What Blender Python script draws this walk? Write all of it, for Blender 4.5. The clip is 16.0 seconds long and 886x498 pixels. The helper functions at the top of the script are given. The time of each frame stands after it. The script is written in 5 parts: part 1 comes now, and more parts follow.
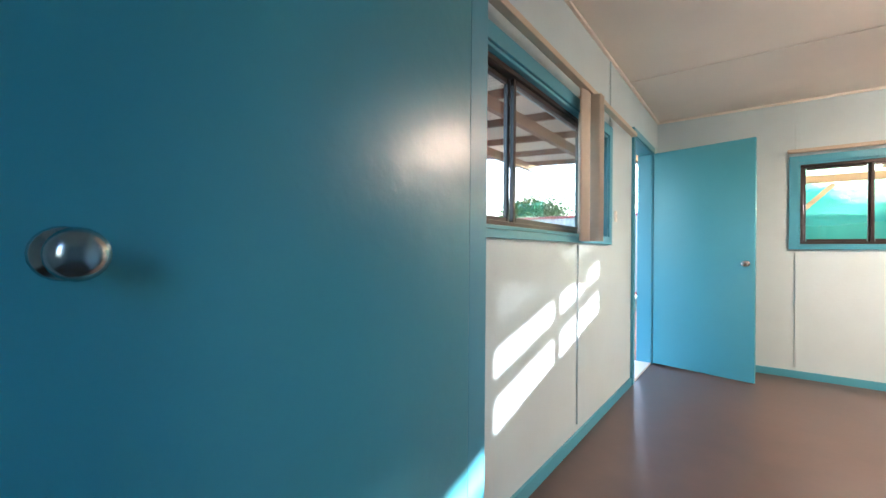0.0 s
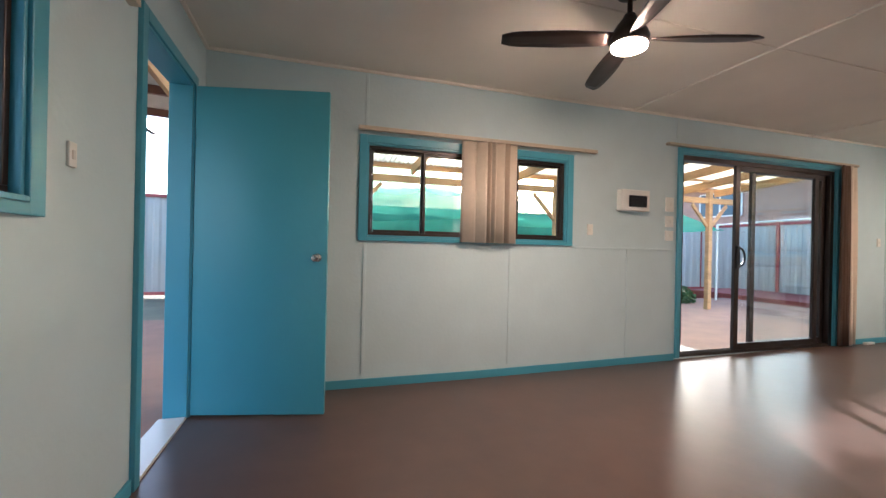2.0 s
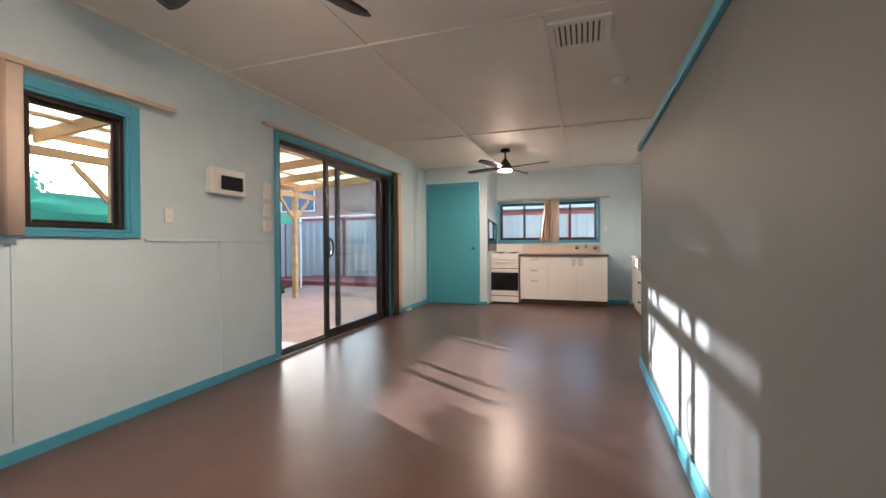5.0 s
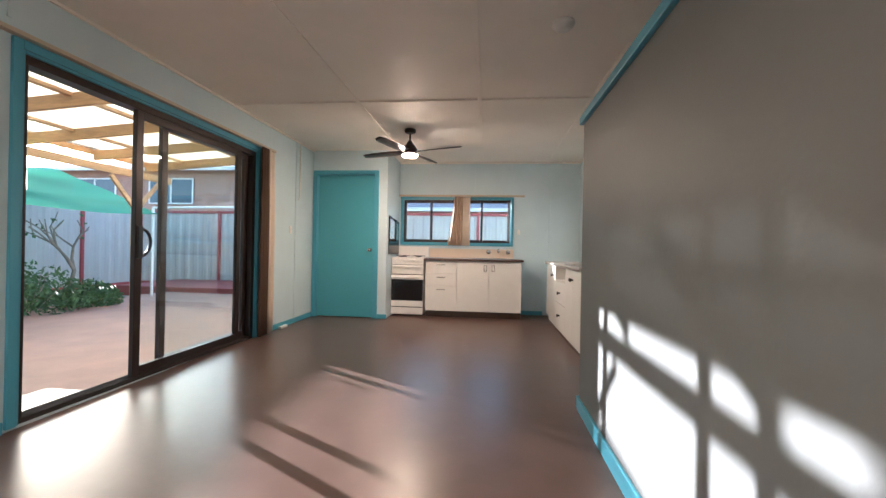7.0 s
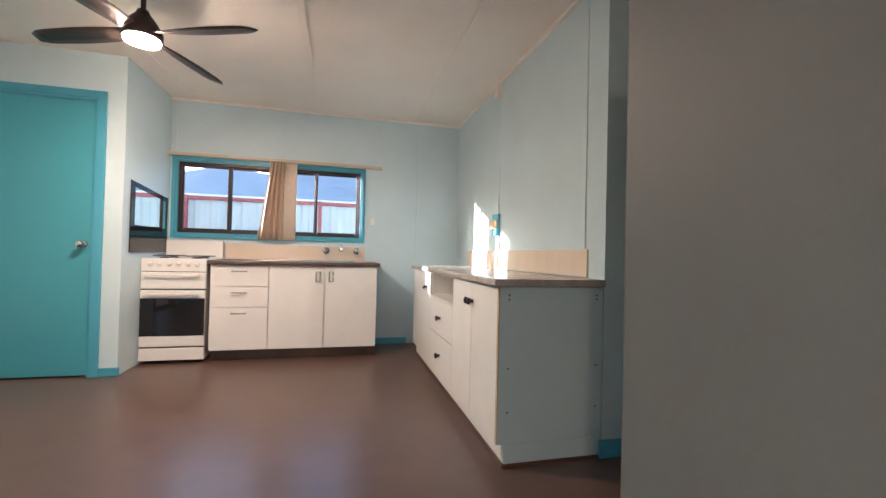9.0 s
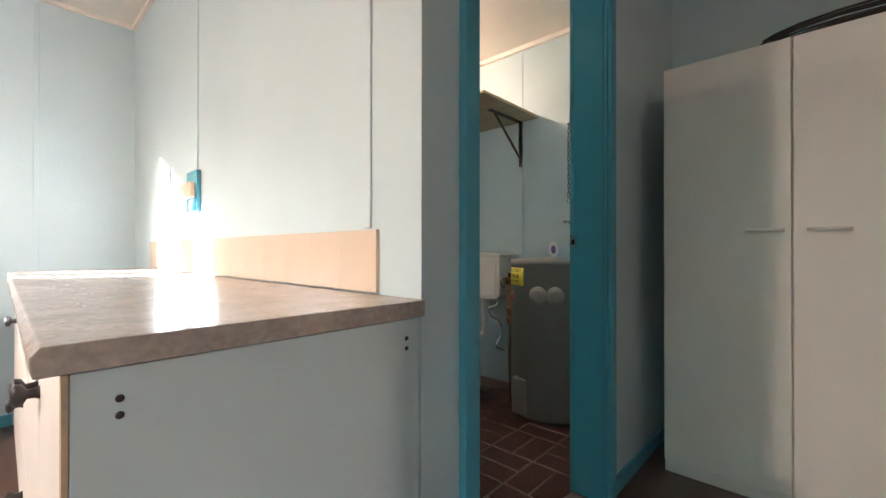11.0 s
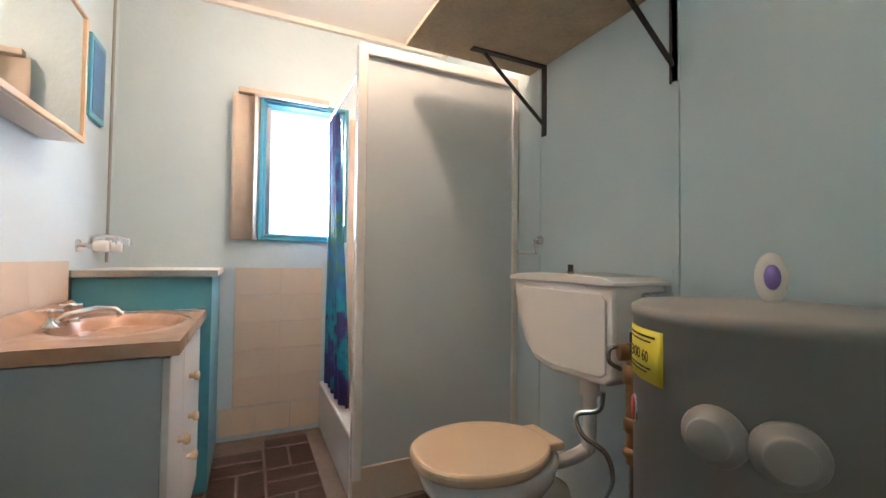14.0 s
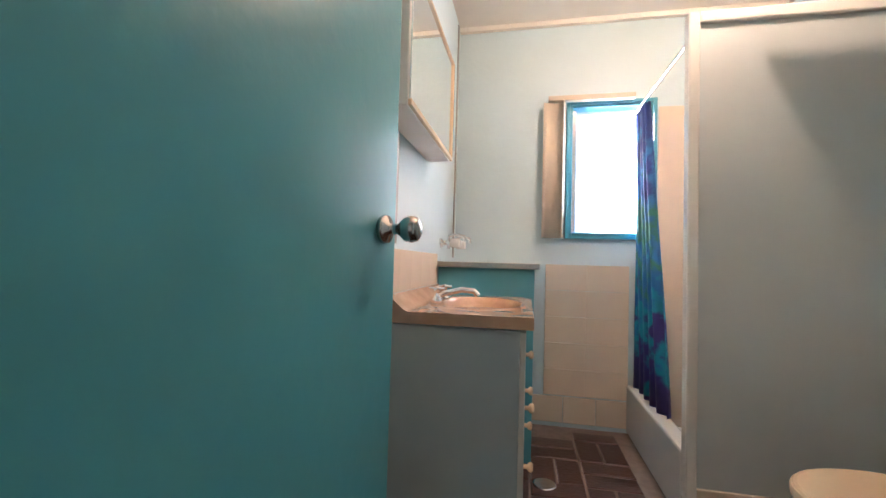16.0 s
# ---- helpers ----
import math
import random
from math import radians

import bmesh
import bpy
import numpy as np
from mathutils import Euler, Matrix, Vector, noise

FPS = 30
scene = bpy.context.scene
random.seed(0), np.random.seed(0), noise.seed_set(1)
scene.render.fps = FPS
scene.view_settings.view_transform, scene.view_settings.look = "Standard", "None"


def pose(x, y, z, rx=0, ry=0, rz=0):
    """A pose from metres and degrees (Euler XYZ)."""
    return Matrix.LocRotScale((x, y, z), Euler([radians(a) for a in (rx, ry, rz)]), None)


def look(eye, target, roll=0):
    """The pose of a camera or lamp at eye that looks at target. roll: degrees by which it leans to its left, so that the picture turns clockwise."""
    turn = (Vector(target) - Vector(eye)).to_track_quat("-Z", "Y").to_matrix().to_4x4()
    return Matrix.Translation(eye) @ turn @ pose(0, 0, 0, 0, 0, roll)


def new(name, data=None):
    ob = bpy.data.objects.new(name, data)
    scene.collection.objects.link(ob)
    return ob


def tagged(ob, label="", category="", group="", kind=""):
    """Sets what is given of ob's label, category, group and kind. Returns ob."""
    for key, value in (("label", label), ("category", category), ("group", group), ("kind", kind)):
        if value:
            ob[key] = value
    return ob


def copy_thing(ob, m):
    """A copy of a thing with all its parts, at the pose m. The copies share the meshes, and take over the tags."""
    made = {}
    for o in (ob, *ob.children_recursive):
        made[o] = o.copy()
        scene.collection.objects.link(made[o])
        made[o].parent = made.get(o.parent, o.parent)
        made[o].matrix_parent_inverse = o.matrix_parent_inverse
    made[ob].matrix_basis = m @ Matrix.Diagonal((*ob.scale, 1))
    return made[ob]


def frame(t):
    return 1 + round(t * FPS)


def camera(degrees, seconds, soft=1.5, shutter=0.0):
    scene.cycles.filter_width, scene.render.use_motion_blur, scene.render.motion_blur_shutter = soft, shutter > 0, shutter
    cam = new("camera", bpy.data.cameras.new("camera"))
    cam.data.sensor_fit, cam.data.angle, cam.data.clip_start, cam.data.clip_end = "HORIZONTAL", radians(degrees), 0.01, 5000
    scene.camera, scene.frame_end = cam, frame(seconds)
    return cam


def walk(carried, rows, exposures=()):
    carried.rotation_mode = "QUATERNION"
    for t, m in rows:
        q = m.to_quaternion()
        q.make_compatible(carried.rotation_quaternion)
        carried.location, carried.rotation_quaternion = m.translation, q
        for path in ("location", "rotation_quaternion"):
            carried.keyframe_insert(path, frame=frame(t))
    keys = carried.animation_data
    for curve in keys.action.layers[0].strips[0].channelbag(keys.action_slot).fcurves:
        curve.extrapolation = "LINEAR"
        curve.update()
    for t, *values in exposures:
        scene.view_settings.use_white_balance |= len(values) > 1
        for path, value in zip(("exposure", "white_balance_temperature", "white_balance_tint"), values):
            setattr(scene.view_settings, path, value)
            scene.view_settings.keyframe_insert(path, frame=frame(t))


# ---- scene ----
cam = camera(94.3, 16.0)
PATH = [
    (0, (0.83, 0.267, 1.062), (-0.765, -0.94, 1.067), 0.5),
    (0.5, (0.47, 0.134, 1.036), (-1.371, -0.647, 1.037), 0.6),
    (1, (0.089, 0.046, 1.036), (-1.887, -0.261, 1.032), 1.0),
    (1.5, (-0.354, 0.114, 1.03), (-2.35, 0.24, 1.027), 1.1),
    (2, (-0.741, 0.203, 1.044), (-2.651, 0.797, 1.043), 1.2),
    (2.5, (-1.031, 0.315, 1.078), (-2.752, 1.333, 1.084), 1.1),
    (3, (-1.112, 0.503, 1.047), (-2.598, 1.842, 1.061), 1.2),
    (3.5, (-1.205, 0.513, 1.092), (-2.411, 2.108, 1.082), 1.5),
    (4, (-1.261, 0.509, 1.063), (-2.205, 2.273, 1.06), 1.6),
    (4.2, (-1.267, 0.525, 1.058), (-2.136, 2.326, 1.046), 1.2),
    (6.3, (-1.366, 0.897, 1.014), (-1.76, 2.858, 1.016), 0.4),
    (6.5, (-1.402, 1.139, 1.022), (-1.75, 3.109, 1.027), 1.0),
    (7, (-1.431, 1.721, 1.009), (-1.645, 3.71, 1.012), 1.1),
    (7.5, (-1.403, 2.255, 1.001), (-1.492, 4.253, 1.004), 1.1),
    (8, (-1.382, 2.877, 1.058), (-1.317, 4.876, 1.044), 1.4),
    (8.5, (-1.347, 3.355, 1.018), (-1.116, 5.342, 1.019), 1.2),
    (9, (-1.263, 3.9, 0.969), (-0.78, 5.841, 0.998), 1.4),
    (9.5, (-1.24, 4.256, 0.949), (-0.451, 6.094, 0.988), 1.2),
    (10, (-1.122, 4.576, 0.973), (0.03, 6.211, 0.995), 1.0),
    (10.2, (-1.011, 4.727, 0.963), (0.244, 6.284, 0.97), 0.4),
    (12.3, (0.109, 5.285, 0.988), (1.658, 6.55, 1.028), 0.4),
    (12.5, (0.246, 5.371, 0.994), (1.739, 6.7, 1.035), 0.4),
    (13, (0.507, 5.585, 1.021), (1.82, 7.094, 1.066), 0.4),
    (13.5, (0.682, 5.727, 1.004), (1.79, 7.392, 1.052), 0.6),
    (14, (0.745, 5.797, 1.001), (1.595, 7.607, 1.054), 0.7),
    (14.5, (0.767, 5.842, 0.989), (1.343, 7.757, 1.047), 0.9),
    (15, (0.75, 5.889, 0.985), (1.008, 7.871, 1.049), 1.1),
    (15.5, (0.672, 5.893, 0.968), (0.629, 7.892, 1.038), 1.3),
    (16, (0.557, 5.813, 0.939), (0.161, 7.773, 1.004), 1.6),
]
walk(cam, [(t, look(eye, target, roll)) for t, eye, target, roll in PATH],
     exposures=[(0, 4.65, 5250, 12), (1, 3.85, 5250, 12), (2, 3.45, 5150, 12), (5, 3.45, 5150, 12), (8, 3.6, 5100, 11), (10, 4.15, 5000, 12), (12.4, 5.2, 5300, 19), (16, 5.05, 5300, 20)])

# ---- light ----
SUN_DIR = Vector((1.0, -0.57, -0.25)).normalized()
world = bpy.data.worlds.new("world")
scene.world = world
world.use_nodes = True
wn = world.node_tree
sky = wn.nodes.new("ShaderNodeTexSky")
sky.sky_type, sky.sun_disc = "NISHITA", False
sky.sun_elevation, sky.sun_rotation = radians(12.3), radians(-60)
sky.dust_density, sky.air_density = 3.0, 1.0
wn.links.new(sky.outputs[0], wn.nodes["Background"].inputs[0])
wn.nodes["Background"].inputs[1].default_value = 0.09
sun = new("sun", bpy.data.lights.new("sun", "SUN"))
sun.data.energy, sun.data.angle, sun.data.color = 3.2, radians(0.5), (1.0, 0.86, 0.7)
sun.matrix_basis = look((-20, 12, 8), Vector((-20, 12, 8)) + SUN_DIR)


# ---- materials ----
def material(name, color, rough=0.5, metal=0.0, vary=0.08, scale=6.0, bump=0.0, bump_scale=60.0, emit=0.0,
             transmission=0.0, stretch=(1, 1, 1), spot=None, coat=0.0, rand=0.0):
    m = bpy.data.materials.new(name)
    m.use_nodes = True
    nt = m.node_tree
    b = nt.nodes["Principled BSDF"]
    b.inputs["Roughness"].default_value, b.inputs["Metallic"].default_value = rough, metal
    b.inputs["Transmission Weight"].default_value, b.inputs["Coat Weight"].default_value = transmission, coat
    b.inputs["Base Color"].default_value = (*color, 1)
    if emit:
        b.inputs["Emission Color"].default_value, b.inputs["Emission Strength"].default_value = (*color, 1), emit
    tc = nt.nodes.new("ShaderNodeTexCoord")
    mp = nt.nodes.new("ShaderNodeMapping")
    mp.inputs["Scale"].default_value = stretch
    nt.links.new(tc.outputs["Object"], mp.inputs[0])
    if vary or spot:
        n1 = nt.nodes.new("ShaderNodeTexNoise")
        n1.inputs["Scale"].default_value, n1.inputs["Detail"].default_value = scale, 6
        nt.links.new(mp.outputs[0], n1.inputs["Vector"])
        n2 = nt.nodes.new("ShaderNodeTexNoise")
        n2.inputs["Scale"].default_value, n2.inputs["Detail"].default_value = scale * 0.17, 3
        nt.links.new(mp.outputs[0], n2.inputs["Vector"])
        mix = nt.nodes.new("ShaderNodeMix")
        mix.data_type = "RGBA"
        dark = spot or tuple(c * (1 - 2.2 * vary) for c in color)
        light = tuple(min(1, c * (1 + 1.4 * vary)) for c in color)
        mix.inputs[6].default_value, mix.inputs[7].default_value = (*dark, 1), (*light, 1)
        add = nt.nodes.new("ShaderNodeMath")
        add.operation = "ADD"
        half = nt.nodes.new("ShaderNodeMath")
        half.operation = "MULTIPLY_ADD"
        half.inputs[1].default_value, half.inputs[2].default_value = 0.9, 0.05
        nt.links.new(n1.outputs[0], half.inputs[0])
        nt.links.new(half.outputs[0], add.inputs[0])
        sub = nt.nodes.new("ShaderNodeMath")
        sub.operation = "SUBTRACT"
        sub.inputs[1].default_value = 0.45
        nt.links.new(n2.outputs[0], sub.inputs[0])
        nt.links.new(sub.outputs[0], add.inputs[1])
        last = add.outputs[0]
        if rand:
            info = nt.nodes.new("ShaderNodeObjectInfo")
            ra = nt.nodes.new("ShaderNodeMath")
            ra.operation = "MULTIPLY_ADD"
            ra.inputs[1].default_value = rand
            nt.links.new(info.outputs["Random"], ra.inputs[0])
            nt.links.new(last, ra.inputs[2])
            rs = nt.nodes.new("ShaderNodeMath")
            rs.operation = "SUBTRACT"
            rs.inputs[1].default_value = rand / 2
            nt.links.new(ra.outputs[0], rs.inputs[0])
            last = rs.outputs[0]
        nt.links.new(last, mix.inputs[0])
        nt.links.new(mix.outputs[2], b.inputs["Base Color"])
        rr = nt.nodes.new("ShaderNodeMath")
        rr.operation = "MULTIPLY_ADD"
        rr.inputs[1].default_value, rr.inputs[2].default_value = 0.25 * rough, 0.87 * rough
        nt.links.new(n1.outputs[0], rr.inputs[0])
        nt.links.new(rr.outputs[0], b.inputs["Roughness"])
    if bump:
        n3 = nt.nodes.new("ShaderNodeTexNoise")
        n3.inputs["Scale"].default_value, n3.inputs["Detail"].default_value = bump_scale, 4
        nt.links.new(mp.outputs[0], n3.inputs["Vector"])
        bp = nt.nodes.new("ShaderNodeBump")
        bp.inputs["Strength"].default_value, bp.inputs["Distance"].default_value = bump, 0.01
        nt.links.new(n3.outputs[0], bp.inputs["Height"])
        nt.links.new(bp.outputs[0], b.inputs["Normal"])
    return m


def see_through(name, color, part, rough=0.8, translucent=True):
    """A cloth or sheet that lets a share of the light straight through."""
    m = bpy.data.materials.new(name)
    m.use_nodes = True
    nt = m.node_tree
    nt.nodes.remove(nt.nodes["Principled BSDF"])
    out = nt.nodes["Material Output"]
    d, tl, tr = (nt.nodes.new("ShaderNodeBsdf" + k) for k in ("Diffuse", "Translucent", "Transparent"))
    d.inputs[0].default_value = tl.inputs[0].default_value = (*color, 1)
    a, c = nt.nodes.new("ShaderNodeMixShader"), nt.nodes.new("ShaderNodeMixShader")
    a.inputs[0].default_value = 0.6 if translucent else 0.0
    nt.links.new(d.outputs[0], a.inputs[1])
    nt.links.new(tl.outputs[0], a.inputs[2])
    n = nt.nodes.new("ShaderNodeTexNoise")
    n.inputs["Scale"].default_value = 3.0
    k = nt.nodes.new("ShaderNodeMath")
    k.operation = "MULTIPLY_ADD"
    k.inputs[1].default_value, k.inputs[2].default_value = 0.3, part - 0.15
    nt.links.new(n.outputs[0], k.inputs[0])
    nt.links.new(k.outputs[0], c.inputs[0])
    nt.links.new(a.outputs[0], c.inputs[1])
    nt.links.new(tr.outputs[0], c.inputs[2])
    nt.links.new(c.outputs[0], out.inputs[0])
    return m


def glass_sheet(name, tint=(0.95, 0.98, 0.97), rough=0.0):
    m = bpy.data.materials.new(name)
    m.use_nodes = True
    nt = m.node_tree
    nt.nodes.remove(nt.nodes["Principled BSDF"])
    gl, tr, mx, lw, pw, sc = (nt.nodes.new(k) for k in ("ShaderNodeBsdfGlossy", "ShaderNodeBsdfTransparent", "ShaderNodeMixShader", "ShaderNodeLayerWeight", "ShaderNodeMath", "ShaderNodeMath"))
    gl.inputs["Roughness"].default_value = rough
    tr.inputs[0].default_value = (*tint, 1)
    pw.operation, sc.operation = "POWER", "MULTIPLY_ADD"
    pw.inputs[1].default_value, sc.inputs[1].default_value, sc.inputs[2].default_value = 4.0, 0.6, 0.035
    nt.links.new(lw.outputs["Facing"], pw.inputs[0])
    nt.links.new(pw.outputs[0], sc.inputs[0])
    nt.links.new(sc.outputs[0], mx.inputs[0])
    nt.links.new(tr.outputs[0], mx.inputs[1])
    nt.links.new(gl.outputs[0], mx.inputs[2])
    nt.links.new(mx.outputs[0], nt.nodes["Material Output"].inputs[0])
    return m


WALL = material("pale_aqua_wall_paint", (0.585, 0.70, 0.735), 0.45, vary=0.05, scale=3, bump=0.12, bump_scale=40)
# partition only: much darker and greyer than WALL
WALL_GREY = material("dark_grey_wall", (0.13, 0.135, 0.132), 0.55, vary=0.05, scale=3, bump=0.1, bump_scale=40)
VANITY = material("grey_blue_vanity_paint", (0.50, 0.57, 0.59), 0.4, vary=0.05, scale=3)
CEIL = material("cream_ceiling_paint", (0.86, 0.80, 0.71), 0.6, vary=0.05, scale=2, bump=0.08, bump_scale=30)
TEAL = material("teal_gloss_paint", (0.095, 0.35, 0.47), 0.34, vary=0.012, scale=5, bump=0.03, bump_scale=80)
DOORBLUE = material("teal_door_paint", (0.09, 0.345, 0.42), 0.30, vary=0.03, scale=3, bump=0.1, bump_scale=25)
FLOOR = material("brown_sealed_floor", (0.112, 0.068, 0.054), 0.315, vary=0.16, scale=5, bump=0.05, bump_scale=12)
WHITE = material("white_laminate", (0.78, 0.76, 0.72), 0.36, vary=0.03, scale=8)
WHITEP = material("white_plastic", (0.80, 0.79, 0.75), 0.35, vary=0.02)
CERAMIC = material("white_ceramic", (0.82, 0.80, 0.76), 0.12, vary=0.02, coat=0.3)
PANEL = material("pale_shower_sheet", (0.66, 0.71, 0.72), 0.4, vary=0.03, scale=3)
SEAT = material("cream_toilet_seat", (0.78, 0.60, 0.40), 0.2, vary=0.03)
BRONZE = material("dark_bronze_frame", (0.035, 0.024, 0.02), 0.38, metal=0.4, vary=0.1)
TRACK = material("dull_worn_track", (0.03, 0.023, 0.02), 0.9, vary=0.2, scale=30)
CHROME = material("chrome", (0.75, 0.75, 0.76), 0.12, metal=1.0, vary=0.03)
BRASS = material("weathered_brass", (0.42, 0.25, 0.12), 0.35, metal=0.9, vary=0.2, scale=30)
STEEL = material("brushed_steel", (0.55, 0.54, 0.52), 0.22, metal=1.0, vary=0.06, stretch=(1, 8, 8))
BLACK = material("black_plastic", (0.018, 0.017, 0.017), 0.35, vary=0.1)
BLACKGLASS = material("black_glass", (0.012, 0.012, 0.014), 0.04, vary=0.0)
DARKWOOD = material("dark_timber_edge", (0.10, 0.055, 0.035), 0.45, vary=0.25, scale=14, stretch=(1, 1, 1))
TIMBER = material("raw_pine_timber", (0.50, 0.30, 0.14), 0.6, vary=0.2, scale=8, stretch=(1, 1, 6), bump=0.15)
BROWNTIMBER = material("brown_stained_timber", (0.17, 0.075, 0.05), 0.55, vary=0.2, scale=8, bump=0.15)
PARTICLE = material("particle_board", (0.50, 0.40, 0.27), 0.65, vary=0.15, scale=60, bump=0.1, bump_scale=150)
BENCH = material("speckled_grey_benchtop", (0.42, 0.37, 0.33), 0.22, vary=0.22, scale=90)
BLIND = material("cream_blind_fabric", (0.66, 0.56, 0.45), 0.75, vary=0.06, scale=20, bump=0.1, bump_scale=300)
BLINDDARK = material("tan_blind_fabric", (0.50, 0.38, 0.28), 0.75, vary=0.06, scale=20, bump=0.1, bump_scale=300)
BROWNCLOTH = material("brown_curtain_cloth", (0.13, 0.075, 0.05), 0.8, vary=0.1, scale=20, bump=0.1, bump_scale=300)
RAIL = material("beige_rail", (0.55, 0.46, 0.35), 0.4, vary=0.08)
TILE = material("cream_tile", (0.72, 0.60, 0.47), 0.15, vary=0.04, scale=4, rand=0.05)
GROUT = material("tan_grout", (0.50, 0.42, 0.34), 0.8, vary=0.1, scale=30)
BRICK = material("brown_clay_paver", (0.062, 0.024, 0.017), 0.36, vary=0.22, scale=18, bump=0.25, bump_scale=60, rand=0.6)
MORTAR = material("grey_mortar", (0.24, 0.19, 0.16), 0.85, vary=0.2, scale=30, bump=0.3)
MARBLE = material("tan_cultured_marble", (0.60, 0.37, 0.23), 0.2, vary=0.18, scale=14, coat=0.3)
HEATER = material("grey_heater_enamel", (0.30, 0.29, 0.265), 0.4, vary=0.05, scale=6)
YELLOW = material("yellow_sticker", (0.85, 0.72, 0.03), 0.5, vary=0.03)
RED = material("red_badge", (0.5, 0.05, 0.05), 0.4, vary=0.03)
PURPLE = material("purple_gel", (0.20, 0.14, 0.45), 0.38, vary=0.05)
INK = material("dark_ink", (0.03, 0.04, 0.02), 0.6, vary=0)
IRON = material("dark_iron_bracket", (0.055, 0.05, 0.05), 0.5, metal=0.5, vary=0.1)
MIRROR = material("mirror_glass", (0.86, 0.88, 0.86), 0.015, metal=1.0, vary=0)
BLUEPIC = material("blue_picture", (0.06, 0.18, 0.36), 0.4, vary=0.3, scale=14)
LAMP = material("warm_lamp", (1.0, 0.66, 0.40), 0.5, vary=0, emit=56.0)
BATHLAMP = material("warm_globe", (1.0, 0.66, 0.38), 0.5, vary=0, emit=18.0)
GLASS = glass_sheet("window_glass")
FROST = see_through("louvre_glass", (0.86, 0.90, 0.90), 0.18)
SHADE = see_through("green_shade_cloth", (0.09, 0.33, 0.23), 0.16)
POLY = see_through("translucent_roof_sheet", (0.85, 0.80, 0.66), 0.12)
TIN = material("corrugated_roof_sheet", (0.62, 0.58, 0.52), 0.5, vary=0.08, scale=3)
FENCE = material("cream_steel_fence", (0.46, 0.42, 0.37), 0.5, vary=0.05, scale=3)
FENCERED = material("dark_red_fence_frame", (0.32, 0.055, 0.05), 0.5, vary=0.08)
PAVER = material("pink_terracotta_paving", (0.27, 0.145, 0.10), 0.75, vary=0.22, scale=4, bump=0.3, bump_scale=30)
DECK = material("red_painted_slab", (0.26, 0.06, 0.05), 0.7, vary=0.15, scale=4)
SOIL = material("dry_earth_and_grass", (0.17, 0.16, 0.11), 0.9, vary=0.3, scale=3, bump=0.4)
LEAF = material("green_leaf", (0.07, 0.13, 0.04), 0.6, vary=0.35, scale=6)
LEAFY = material("yellow_green_leaf", (0.18, 0.20, 0.05), 0.6, vary=0.3, scale=6)
BARK = material("grey_bark", (0.22, 0.18, 0.14), 0.8, vary=0.25, scale=20, bump=0.4)
HOUSEBRICK = material("salmon_brick_wall", (0.42, 0.25, 0.19), 0.8, vary=0.15, scale=12, bump=0.2)
ROOFGREY = material("grey_roof_tiles", (0.22, 0.22, 0.24), 0.7, vary=0.2, scale=8, bump=0.3)
ROOFBLUE = material("blue_steel_roof", (0.10, 0.19, 0.30), 0.5, vary=0.1)
WINDARK = material("dark_window_pane", (0.10, 0.14, 0.18), 0.1, vary=0.1)


